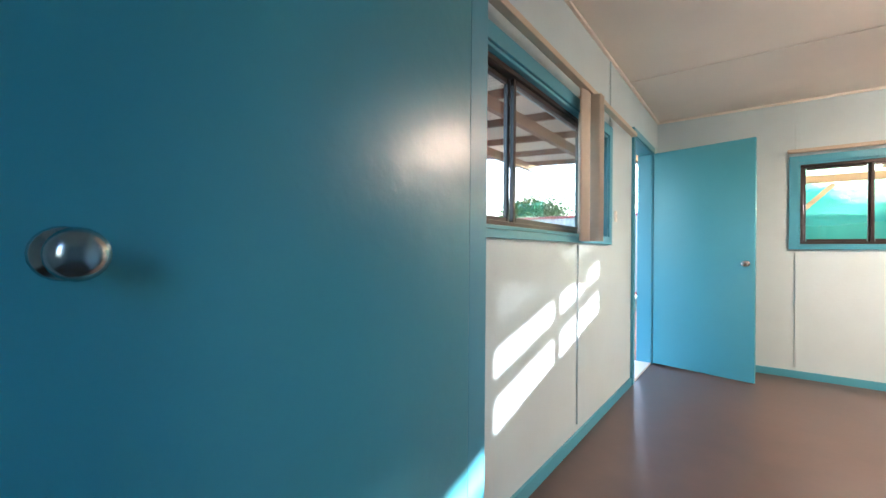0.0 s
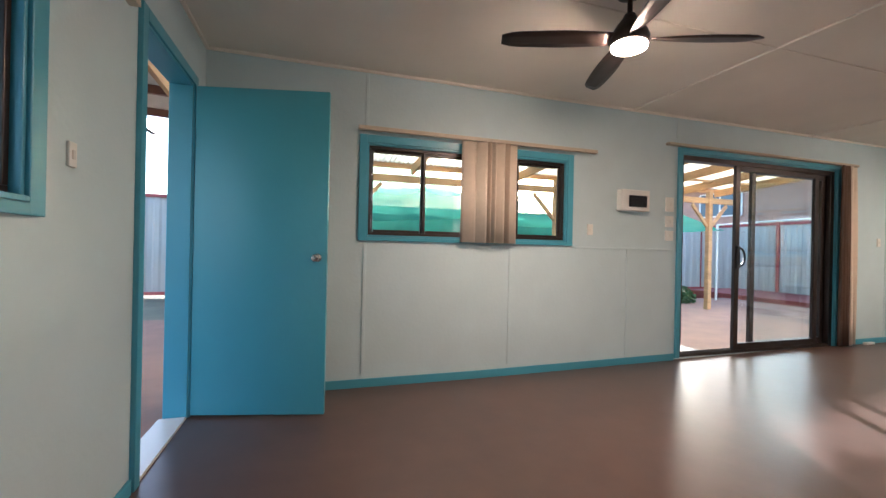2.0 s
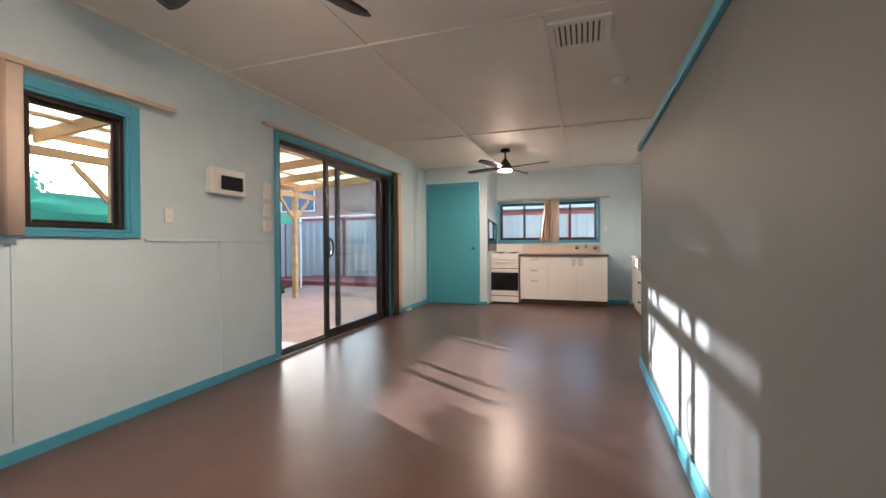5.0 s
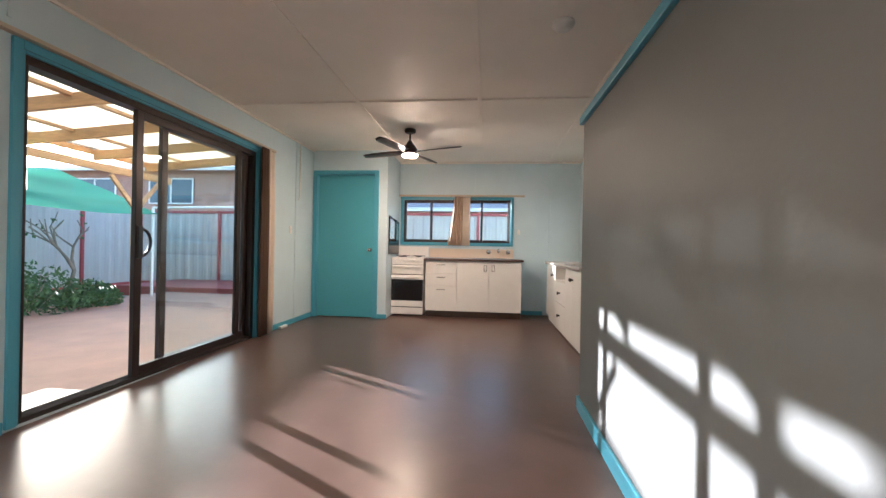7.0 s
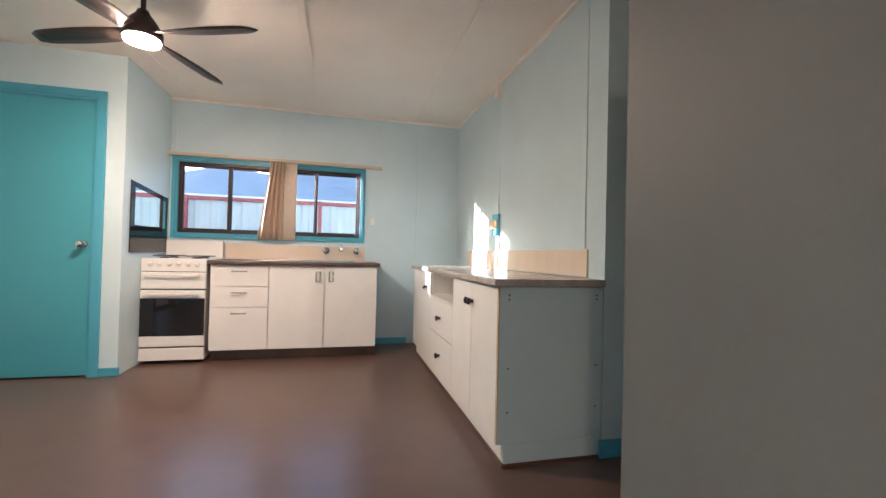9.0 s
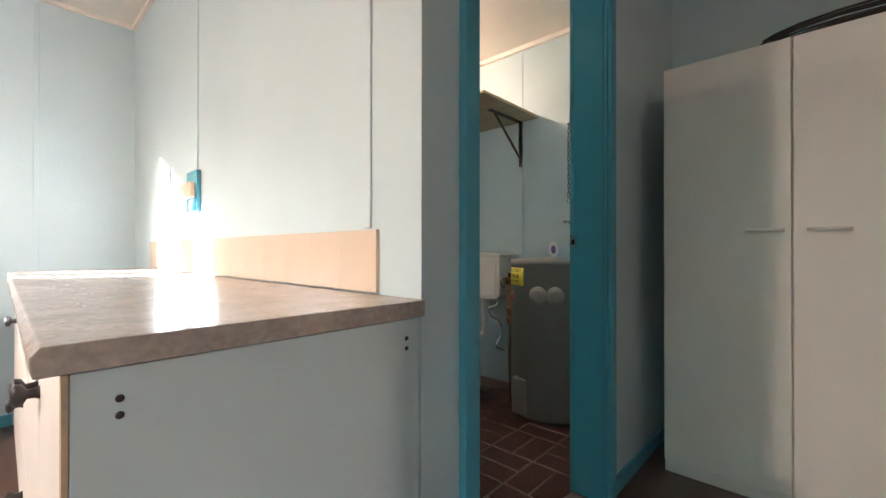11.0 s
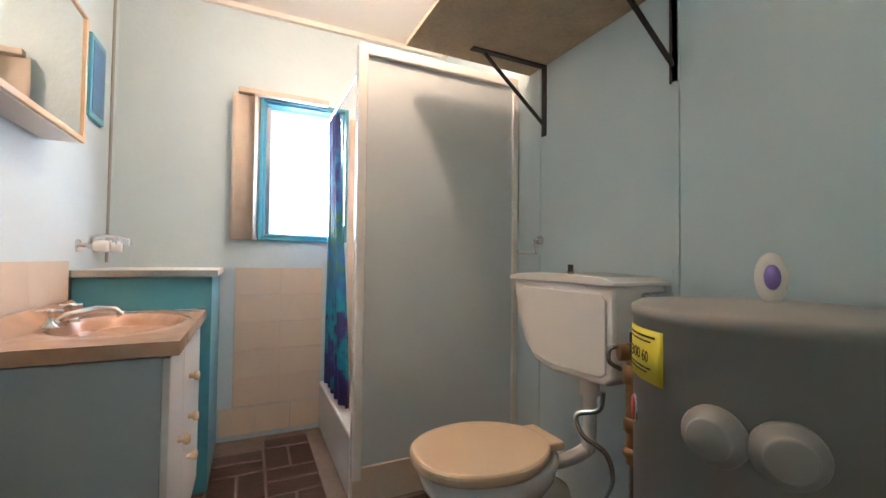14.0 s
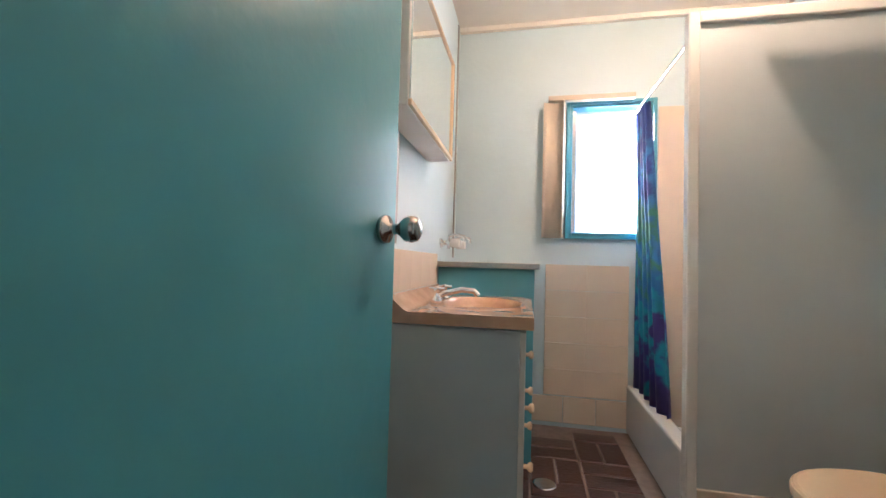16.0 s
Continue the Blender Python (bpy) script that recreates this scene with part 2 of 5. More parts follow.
# ---- building helpers ----
class Geo:
    """Collects the vertices and faces of one mesh."""

    def __init__(self):
        self.v, self.f, self.smooth = [], [], []

    def add(self, verts, faces, smooth=False):
        n = len(self.v)
        self.v += [tuple(p) for p in verts]
        self.f += [tuple(i + n for i in q) for q in faces]
        self.smooth += [smooth] * len(faces)
        return self

    def box(self, x0, y0, z0, x1, y1, z1):
        v = [(x, y, z) for x in (x0, x1) for y in (y0, y1) for z in (z0, z1)]
        return self.add(v, [(0, 1, 3, 2), (4, 6, 7, 5), (0, 4, 5, 1), (2, 3, 7, 6), (0, 2, 6, 4), (1, 5, 7, 3)])

    def bar(self, a, b, w, h):
        """A straight bar of section w x h between two points."""
        a, b = Vector(a), Vector(b)
        d = (b - a).normalized()
        up = Vector((0, 0, 1)) if abs(d.z) < 0.9 else Vector((0, 1, 0))
        s = d.cross(up).normalized()
        u = s.cross(d)
        v = [p + s * i * w / 2 + u * j * h / 2 for p in (a, b) for i, j in ((-1, -1), (1, -1), (1, 1), (-1, 1))]
        return self.add(v, [(3, 2, 1, 0), (4, 5, 6, 7), (0, 1, 5, 4), (1, 2, 6, 5), (2, 3, 7, 6), (3, 0, 4, 7)])

    def tube(self, pts, r, seg=12, cap=True):
        """A round tube along points; r is one radius or one for each point."""
        pts = [Vector(p) for p in pts]
        rs = r if isinstance(r, (list, tuple)) else [r] * len(pts)
        v, f = [], []
        n0 = None
        for i, p in enumerate(pts):
            d = (pts[min(i + 1, len(pts) - 1)] - pts[max(i - 1, 0)]).normalized()
            if n0 is None:
                n0 = d.orthogonal().normalized()
            n0 = (n0 - d * n0.dot(d)).normalized()
            s = d.cross(n0)
            v += [p + (n0 * math.cos(2 * math.pi * k / seg) + s * math.sin(2 * math.pi * k / seg)) * rs[i] for k in range(seg)]
        for i in range(len(pts) - 1):
            for k in range(seg):
                a, b = i * seg + k, i * seg + (k + 1) % seg
                f.append((a, b, b + seg, a + seg))
        self.add(v, f, True)
        if cap:
            n = len(pts) - 1
            self.add(v[:seg], [tuple(reversed(range(seg)))])
            self.add(v[n * seg:], [tuple(range(seg))])
        return self

    def hose(self, pts, r, seg=10, steps=6):
        """A tube that bends smoothly through its points."""
        p = [Vector(q) for q in pts]
        p = [p[0] * 2 - p[1], *p, p[-1] * 2 - p[-2]]
        out = []
        for i in range(1, len(p) - 2):
            for k in range(steps):
                t = k / steps
                out.append(0.5 * (2 * p[i] + (p[i + 1] - p[i - 1]) * t + (2 * p[i - 1] - 5 * p[i] + 4 * p[i + 1] - p[i + 2]) * t * t + (3 * p[i] - p[i - 1] - 3 * p[i + 1] + p[i + 2]) * t ** 3))
        return self.tube([*out, p[-2]], r, seg)

    def lathe(self, c, profile, seg=24, m=None, sx=1.0, sy=1.0):
        """Profile of (radius, height) turned about z at c; m turns it first."""
        m = m or Matrix.Identity(4)
        v, f = [], []
        for r, h in profile:
            v += [Vector(c) + (m @ Vector((r * sx * math.cos(2 * math.pi * k / seg), r * sy * math.sin(2 * math.pi * k / seg), h))) for k in range(seg)]
        for i in range(len(profile) - 1):
            for k in range(seg):
                a, b = i * seg + k, i * seg + (k + 1) % seg
                f.append((a, b, b + seg, a + seg))
        f += [tuple(reversed(range(seg))), tuple(range((len(profile) - 1) * seg, len(profile) * seg))]
        return self.add(v, f, True)

    def prism(self, outline, axis, a, b):
        """An outline in the plane across an axis ('x': (y, z), 'y': (x, z), 'z': (x, y)), drawn out from a to b."""
        def at(p, q):
            return {"x": (q, p[0], p[1]), "y": (p[0], q, p[1]), "z": (p[0], p[1], q)}[axis]
        n = len(outline)
        v = [at(p, a) for p in outline] + [at(p, b) for p in outline]
        f = [tuple(reversed(range(n))), tuple(range(n, 2 * n))] + [(k, (k + 1) % n, (k + 1) % n + n, k + n) for k in range(n)]
        return self.add(v, f)

    def grid(self, fn, nu, nv, smooth=True):
        """A sheet of nu x nv cells; fn(u, v) gives the place for u, v in 0..1."""
        v = [fn(i / nu, j / nv) for i in range(nu + 1) for j in range(nv + 1)]
        f = [(i * (nv + 1) + j, (i + 1) * (nv + 1) + j, (i + 1) * (nv + 1) + j + 1, i * (nv + 1) + j + 1) for i in range(nu) for j in range(nv)]
        return self.add(v, f, smooth)

    def ob(self, name, mat, parent=None, bevel=0.0, solid=0.0, seg=2):
        me = bpy.data.meshes.new(name)
        me.from_pydata(self.v, [], self.f)
        bm = bmesh.new()
        bm.from_mesh(me)
        for i, q in enumerate(bm.faces):
            q.smooth = self.smooth[i]
        bmesh.ops.recalc_face_normals(bm, faces=bm.faces)
        bm.to_mesh(me)
        bm.free()
        me.materials.append(mat)
        o = new(name, me)
        if solid:
            md = o.modifiers.new("solid", "SOLIDIFY")
            md.thickness, md.offset = solid, 0
        if bevel:
            md = o.modifiers.new("bevel", "BEVEL")
            md.width, md.segments, md.limit_method, md.angle_limit = bevel, seg, "ANGLE", radians(40)
        if parent:
            o.parent = parent
            o.matrix_parent_inverse = root_inverse(parent)
        return o


def root_inverse(ob):
    m = Matrix.Identity(4)
    while ob:
        m = ob.matrix_basis.inverted() @ m if not ob.parent else m
        ob = ob.parent
    return m


def thing(name, loc, label, category, group="", kind=""):
    o = new(name)
    o.empty_display_size = 0.1
    o.location = loc
    o.matrix_basis = Matrix.Translation(loc)
    return tagged(o, label, category, group, kind)


def box_ob(name, mat, b, parent=None, bevel=0.003):
    return Geo().box(*b).ob(name, mat, parent, bevel)


def wall(name, axis, c0, c1, a0, a1, z0, z1, holes, mat, label):
    """A wall across an axis from c0 to c1, running a0..a1, with holes (a, b, low, high) right through."""
    cuts_a = sorted({a0, a1, *[h[0] for h in holes], *[h[1] for h in holes]})
    cuts_z = sorted({z0, z1, *[h[2] for h in holes], *[h[3] for h in holes]})
    g = Geo()
    na, nz = len(cuts_a) - 1, len(cuts_z) - 1
    full = {(i, j) for i in range(na) for j in range(nz)
            if not any(h[0] <= (cuts_a[i] + cuts_a[i + 1]) / 2 <= h[1] and h[2] <= (cuts_z[j] + cuts_z[j + 1]) / 2 <= h[3] for h in holes)}

    def at(a, c, z):
        return (c, a, z) if axis == "x" else (a, c, z)
    for i, j in full:
        p, q, r, s = cuts_a[i], cuts_a[i + 1], cuts_z[j], cuts_z[j + 1]
        for c in (c0, c1):
            g.add([at(p, c, r), at(q, c, r), at(q, c, s), at(p, c, s)], [(0, 1, 2, 3)])
        for (di, dj), (e, f) in (((-1, 0), ((p, r), (p, s))), ((1, 0), ((q, r), (q, s))), ((0, -1), ((p, r), (q, r))), ((0, 1), ((p, s), (q, s)))):
            if (i + di, j + dj) not in full:
                g.add([at(e[0], c0, e[1]), at(f[0], c0, f[1]), at(f[0], c1, f[1]), at(e[0], c1, e[1])], [(0, 1, 2, 3)])
    me = bpy.data.meshes.new(name)
    me.from_pydata(g.v, [], g.f)
    bm = bmesh.new()
    bm.from_mesh(me)
    bmesh.ops.remove_doubles(bm, verts=bm.verts, dist=0.0005)
    bmesh.ops.recalc_face_normals(bm, faces=bm.faces)
    bm.to_mesh(me)
    bm.free()
    me.materials.append(mat)
    return tagged(new(name, me), label, "wall", "", "structure")


def structure(o, label, category):
    return tagged(o, label, category, "", "structure")


def text_on(body, size, m, mat, name, parent):
    """Flat lettering as a mesh."""
    cu = bpy.data.curves.new(name, "FONT")
    cu.body, cu.size, cu.extrude, cu.align_x, cu.align_y = body, size, 0.0004, "CENTER", "CENTER"
    tmp = bpy.data.objects.new(name, cu)
    me = bpy.data.meshes.new_from_object(tmp)
    bpy.data.objects.remove(tmp)
    me.transform(m)
    me.materials.clear()
    me.materials.append(mat)
    o = new(name, me)
    o.parent = parent
    o.matrix_parent_inverse = root_inverse(parent)
    return o


# ---- the shell ----
XL, YF, YB, XC, ZC = -3.98, -0.55, 8.353, 0.0, 2.42


def fall(y):
    """The old floor falls a little towards the entry end."""
    return -0.045 * min(1.0, max(0.0, (5.0 - y) / 3.5))


structure(Geo().grid(lambda u, v: (XL - 0.1 + (2.05 - XL + 0.1) * u, YF - 0.1 + (5.83 - YF) * v, fall(YF - 0.1 + (5.83 - YF) * v)), 2, 40).box(
    XL - 0.1, YF - 0.1, -0.12, 2.05, 5.73, -0.08).ob("floor", FLOOR), "dark brown sealed floor with soft gloss", "floor")
structure(box_ob("floor_kitchen", FLOOR, (XL - 0.1, 5.73, -0.08, 0.06, YB + 0.1, 0.0), None, 0), "dark brown sealed floor with soft gloss", "floor")
structure(box_ob("ceiling", CEIL, (XL - 0.12, YF - 0.12, ZC, 2.06, YB + 0.12, ZC + 0.1), None, 0), "cream sheeted ceiling with cover strips", "ceiling")
wall("wall_patio", "x", XL - 0.12, XL, YF - 0.12, YB + 0.12, -0.08, ZC, [(0.575, 2.375, 1.125, 1.86), (3.70, 6.02, 0.0, 2.06)], WALL,
     "pale aqua sheeted wall with window and sliding door")
wall("wall_front", "y", YF - 0.12, YF, XL, 2.06, -0.08, ZC, [(-2.12, -0.40, 1.145, 1.86), (-3.66, -2.90, -0.045, 2.04)], WALL,
     "pale aqua sheeted wall with window and entry door")
wall("wall_kitchen", "y", YB, YB + 0.12, XL, 2.06, -0.08, ZC, [(-2.815, -1.06, 1.11, 1.83), (0.80, 1.26, 1.12, 1.90)], WALL,
     "pale aqua sheeted wall with kitchen and bathroom windows")
wall("wall_counter", "x", 0.0, 0.12, 5.79, YB, 0, ZC, [], WALL, "pale aqua sheeted wall behind the long counter")
wall("wall_bathroom", "y", 5.67, 5.79, 0.0, 1.94, 0, ZC, [(0.17, 0.99, 0, 2.02)], WALL, "pale aqua wall with the bathroom doorway")
wall("wall_east", "x", 1.94, 2.06, YF, YB, 0, ZC, [(0.5, 1.4, 1.0, 2.0)], WALL, "pale aqua sheeted outer wall with bedroom window")
wall("wall_partition", "x", -0.82, -0.74, 0.68, 4.47, -0.05, 1.87, [], WALL_GREY, "dark grey partition lower than the ceiling")
wall("wall_bedroom", "x", -0.09, -0.02, YF, 3.4, -0.06, ZC, [(-0.31, 0.49, -0.06, 2.06)], WALL, "pale aqua bedroom wall with doorway")
wall("wall_bedroom_end", "y", 3.32, 3.4, -0.02, 1.94, 0, ZC, [], WALL, "pale aqua bedroom end wall")
wall("wall_pantry", "y", 7.50, 7.56, XL, -2.87, 0, ZC, [(-3.91, -3.05, 0, 2.07)], WALL, "pale aqua cupboard front wall with door")
wall("wall_pantry_side", "x", -2.93, -2.87, 7.56, YB, 0, ZC, [], WALL, "pale aqua side wall beside the stove")

# cover strips on the ceiling, joint strips on the walls
g = Geo()
for x, a, b in ((-2.70, YF, YB - 0.03), (-1.53, 3.14, YB - 0.03), (-0.50, 4.6, YB - 0.03)):
    g.box(x - 0.018, a, ZC - 0.009, x + 0.018, b, ZC)
for y, a, b in ((3.10, XL + 0.02, -1.55), (3.10, -1.51, 1.9), (5.57, XL + 0.02, -2.72), (5.57, -2.68, -1.55), (5.57, -1.51, -0.02)):
    g.box(a, y - 0.016, ZC - 0.014, b, y + 0.016, ZC)
g.box(XL, YB - 0.022, ZC - 0.022, XC, YB, ZC).box(XL, YF, ZC - 0.02, XL + 0.02, 7.5, ZC).box(-0.022, 5.67, ZC - 0.022, 0, YB - 0.022, ZC)
g.box(XL + 0.02, YF, ZC - 0.02, -0.09, YF + 0.02, ZC).box(0.12, YB - 0.03, ZC - 0.03, 1.94, YB, ZC).box(1.91, 5.79, ZC - 0.03, 1.94, YB - 0.03, ZC)
structure(g.ob("trim_ceiling", CEIL, None, 0.002), "cream cover strips over ceiling joints", "trim")
g = Geo()
for y, a, b in ((0.57, 0.06, 1.08), (0.57, 1.98, ZC - 0.02), (1.82, 0.06, 1.06), (3.06, 0.06, 1.07), (6.95, 0.06, ZC - 0.02), (3.64, 2.2, ZC - 0.02)):
    g.box(XL, y - 0.012, a, XL + 0.010, y + 0.012, b)
g.box(XL, 2.47, 1.072, XL + 0.011, 3.64, 1.09)
for x, a, b in ((-1.55, 0.06, 1.10), (-2.19, 1.98, ZC - 0.02)):
    g.box(x - 0.012, YF, a, x + 0.012, YF + 0.010, b)
for x, a, b in ((-1.65, 1.93, ZC - 0.03), (-0.46, 0.06, ZC - 0.03), (-2.83, 1.9, ZC - 0.03)):
    g.box(x - 0.012, YB - 0.006, a, x + 0.012, YB, b)
for y, a in ((5.85, 1.02), (7.10, 1.33)):
    g.box(-0.006, y - 0.012, a, 0, y + 0.012, ZC - 0.03)
for y, a in ((6.64, 0.1), (7.31, 0.1)):
    g.box(1.934, y - 0.012, a, 1.94, y + 0.012, ZC - 0.03)
g.box(1.15, 5.664, 2.09, 1.17, 5.67, ZC)
structure(g.ob("trim_wall_joints", WALL, None, 0.002), "pale aqua joint strips between wall sheets", "trim")
g = Geo().box(0.12, 7.12, 1.0, 0.127, 7.145, 2.40).box(0.12, 8.255, 0.97, 0.126, 8.285, 2.40)
structure(g.ob("trim_bathroom_joint", HEATER, None, 0.001), "dark gap strip between wall sheets", "trim")

# teal skirting
g = Geo()
S = 0.065
g.add([(XL + a, y, z + fall(y)) for a in (0, 0.016) for y in (YF + 0.016, 1.5, 3.64) for z in (0, S)], [(0, 2, 3, 1), (2, 4, 5, 3), (6, 7, 9, 8), (8, 9, 11, 10), (1, 3, 9, 7), (3, 5, 11, 9), (0, 1, 7, 6), (4, 10, 11, 5)])
g.box(XL, 6.08, 0, XL + 0.016, 7.5, S).box(-2.83, YF, -0.05, -0.09, YF + 0.016, S - 0.045)
g.box(-0.92, YB - 0.016, 0, -0.55, YB, S).box(-0.836, 0.68, -0.05, -0.82, 4.47, 0.07).box(-0.836, 4.47, 0, -0.724, 4.486, 0.075)
g.box(-2.99, 7.484, 0, -2.854, 7.5, S).box(0.0, 5.654, 0, 0.12, 5.67, 0.085).box(1.04, 5.654, 0, 1.94, 5.67, S)
g.box(-0.016, 5.654, 0, 0, 5.69, 0.085)
structure(g.ob("baseboard", TEAL, None, 0.004), "teal painted timber skirting", "baseboard")
g = Geo().box(-0.845, 0.66, 1.84, -0.715, 4.495, 1.89)
structure(g.ob("trim_partition_cap", TEAL, None, 0.004), "teal timber cap on the partition", "trim")
structure(Geo().box(-0.835, 0.655, 0, -0.725, 0.68, 1.84).ob("trim_partition_end", WALL, None, 0.003), "pale aqua end board of the partition", "trim")


def casing(name, axis, face, out, a0, a1, z0, z1, w, sill=True, deep=0.12, low=None):
    """A timber surround on a wall's face and through its opening; out is the way into the room."""
    g = Geo()
    t = 0.022 * out
    low = w if low is None else low

    def b(p, q, r, s, c0, c1):
        c0, c1 = min(c0, c1), max(c0, c1)
        g.box(*((c0, p, r, c1, q, s) if axis == "x" else (p, c0, r, q, c1, s)))
    b(a0 - w, a0, z0 - (low if sill else 0), z1 + w, face, face + t)
    b(a1, a1 + w, z0 - (low if sill else 0), z1 + w, face, face + t)
    b(a0, a1, z1, z1 + w, face, face + t)
    j = -deep * out
    e = 0.016
    b(a0, a0 + e, z0, z1, face + t * 0.5, face + j)
    b(a1 - e, a1, z0, z1, face + t * 0.5, face + j)
    b(a0 + e, a1 - e, z1 - e, z1, face + t * 0.5, face + j)
    if sill:
        b(a0, a1, z0 - low, z0, face, face + t * 1.1)
        b(a0 + e, a1 - e, z0, z0 + e, face + t * 1.4, face + j)
    return structure(g.ob(name, TEAL, None, 0.003), "teal painted timber surround", "trim")


casing("trim_window_patio", "x", XL, 1, 0.575, 2.375, 1.125, 1.86, 0.06, low=0.03)
casing("trim_window_front", "y", YF, 1, -2.12, -0.40, 1.145, 1.86, 0.07, low=0.035)
casing("trim_window_kitchen", "y", YB, -1, -2.815, -1.06, 1.11, 1.83, 0.035)
casing("trim_window_bath", "y", YB, -1, 0.80, 1.26, 1.12, 1.90, 0.02)
casing("trim_sliding_door", "x", XL, 1, 3.70, 6.02, 0.0, 2.06, 0.05, False)
casing("trim_entry", "y", YF, 1, -3.66, -2.90, -0.045, 2.04, 0.06, False)
casing("trim_bathroom_door", "y", 5.67, -1, 0.17, 0.99, 0.0, 2.02, 0.05, False)
casing("trim_pantry", "y", 7.50, -1, -3.91, -3.05, 0.0, 2.07, 0.06, False, 0.06)
casing("trim_bedroom_door", "x", -0.09, -1, -0.31, 0.49, -0.045, 2.06, 0.004, False, 0.07)
structure(Geo().box(-0.38, YF, -0.045, -0.357, YF + 0.012, 1.10).ob("trim_cover_board", TEAL, None, 0.003), "teal cover board under the window", "trim")
structure(Geo().box(0.968, 5.79, 0, 1.02, 5.808, 2.05).box(0.14, 5.79, 2.02, 0.968, 5.808, 2.05).ob("trim_bathroom_inner", TEAL, None, 0.002), "teal painted timber surround", "trim")
structure(Geo().box(0.968, 5.672, 0, 0.974, 5.79, 2.0).ob("trim_door_stop", TEAL, None, 0.001), "teal door stop", "trim")


def sliding_window(name, axis, c, a0, a1, z0, z1, mullions, label):
    """A dark bronze aluminium sliding window in its opening."""
    root = thing(name, (c, (a0 + a1) / 2, z0) if axis == "x" else ((a0 + a1) / 2, c, z0), label, "window", "", "structure")

    def b(g, p, q, r, s, d0, d1):
        g.box(*((c + d0, p, r, c + d1, q, s) if axis == "x" else (p, c + d0, r, q, c + d1, s)))
    g = Geo()
    f = 0.024
    b(g, a0, a1, z0, z0 + f, -0.035, 0.035)
    b(g, a0, a1, z1 - f, z1, -0.035, 0.035)
    b(g, a0, a0 + f, z0 + f, z1 - f, -0.035, 0.035)
    b(g, a1 - f, a1, z0 + f, z1 - f, -0.035, 0.035)
    g.ob("frame", BRONZE, root, 0.003)
    g = Geo()
    edges = [a0 + f, *mullions, a1 - f]
    for i in range(len(edges) - 1):
        off = 0.012 if i % 2 else -0.012
        p, q = edges[i], edges[i + 1]
        for m0, m1 in ((p - 0.004, p + 0.018), (q - 0.018, q + 0.004)):
            b(g, m0, m1, z0 + f, z1 - f, off - 0.010, off + 0.010)
        b(g, p + 0.022, q - 0.022, z0 + f, z0 + f + 0.022, off - 0.010, off + 0.010)
        b(g, p + 0.022, q - 0.022, z1 - f - 0.022, z1 - f, off - 0.010, off + 0.010)
        pane = Geo()
        b(pane, p + 0.02, q - 0.02, z0 + f + 0.02, z1 - f - 0.02, off - 0.002, off + 0.002)
        o = pane.ob("pane", GLASS, root)
        o.visible_shadow = False
    g.ob("sash", BRONZE, root, 0.002)
    return root


sliding_window("window_1", "x", XL - 0.05, 0.591, 2.359, 1.141, 1.844, (1.04, 1.90), "dark bronze aluminium sliding window onto the pergola")
sliding_window("window_2", "y", YF - 0.05, -2.104, -0.416, 1.161, 1.844, (-1.70, -0.80), "dark bronze aluminium sliding window onto the verandah")
sliding_window("window_3", "y", YB + 0.05, -2.799, -1.076, 1.126, 1.814, (-2.35, -1.53), "dark bronze aluminium window over the kitchen sink")

# sliding glass door, one leaf pushed open
root = thing("door_1", (XL - 0.05, 4.86, 0), "dark bronze sliding glass door standing partly open", "sliding door", "", "structure")
x = XL - 0.055
g = Geo().box(x - 0.05, 3.716, 0.0, x + 0.05, 6.004, 0.016)
for d in (-0.044, -0.022, 0.0, 0.022, 0.044):
    g.box(x + d - 0.004, 3.745, 0.016, x + d + 0.004, 5.95, 0.03)
g.ob("track", TRACK, root, 0.001)
g = Geo().box(x - 0.05, 3.716, 1.995, x + 0.05, 6.004, 2.044)
g.box(x - 0.05, 3.716, 0.0165, x + 0.05, 3.745, 1.995).box(x - 0.05, 5.95, 0.0165, x + 0.05, 6.004, 1.995)
g.ob("frame", BRONZE, root, 0.003)
for y0, y1, d in ((4.47, 5.76, 0.022), (4.76, 5.945, -0.022)):
    g = Geo().box(x + d - 0.018, y0, 0.03, x + d + 0.018, y0 + 0.062, 1.995).box(x + d - 0.018, y1 - 0.062, 0.03, x + d + 0.018, y1, 1.995)
    g.box(x + d - 0.018, y0 + 0.062, 0.03, x + d + 0.018, y1 - 0.062, 0.10).box(x + d - 0.018, y0 + 0.062, 1.94, x + d + 0.018, y1 - 0.062, 1.995)
    g.ob("leaf", BRONZE, root, 0.003)
    o = Geo().box(x + d - 0.003, y0 + 0.06, 0.095, x + d + 0.003, y1 - 0.06, 1.945).ob("pane", GLASS, root)
    o.visible_shadow = False
g = Geo().tube([(x + 0.045, 4.52 + 0.085 * math.sin(k * math.pi / 10), 1.02 + 0.10 * math.cos(k * math.pi / 10)) for k in range(11)], 0.012, 8)
g.box(x + 0.038, 4.485, 0.90, x + 0.056, 4.525, 1.14)
g.ob("handle", BLACK, root, 0.003)


def knob(p, out, mat, parent, size=1.0):
    """A round door knob with its rose, standing out along a level direction."""
    m = Vector(out).to_track_quat("Z", "Y").to_matrix().to_4x4()
    k = size
    return Geo().lathe(p, [(0.030 * k, 0), (0.032 * k, 0.004), (0.030 * k, 0.012), (0.013 * k, 0.016), (0.011 * k, 0.034), (0.018 * k, 0.040), (0.027 * k, 0.050),
                           (0.029 * k, 0.062), (0.026 * k, 0.072), (0.016 * k, 0.078), (0.002, 0.079)], 20, m).ob("knob", mat, parent)


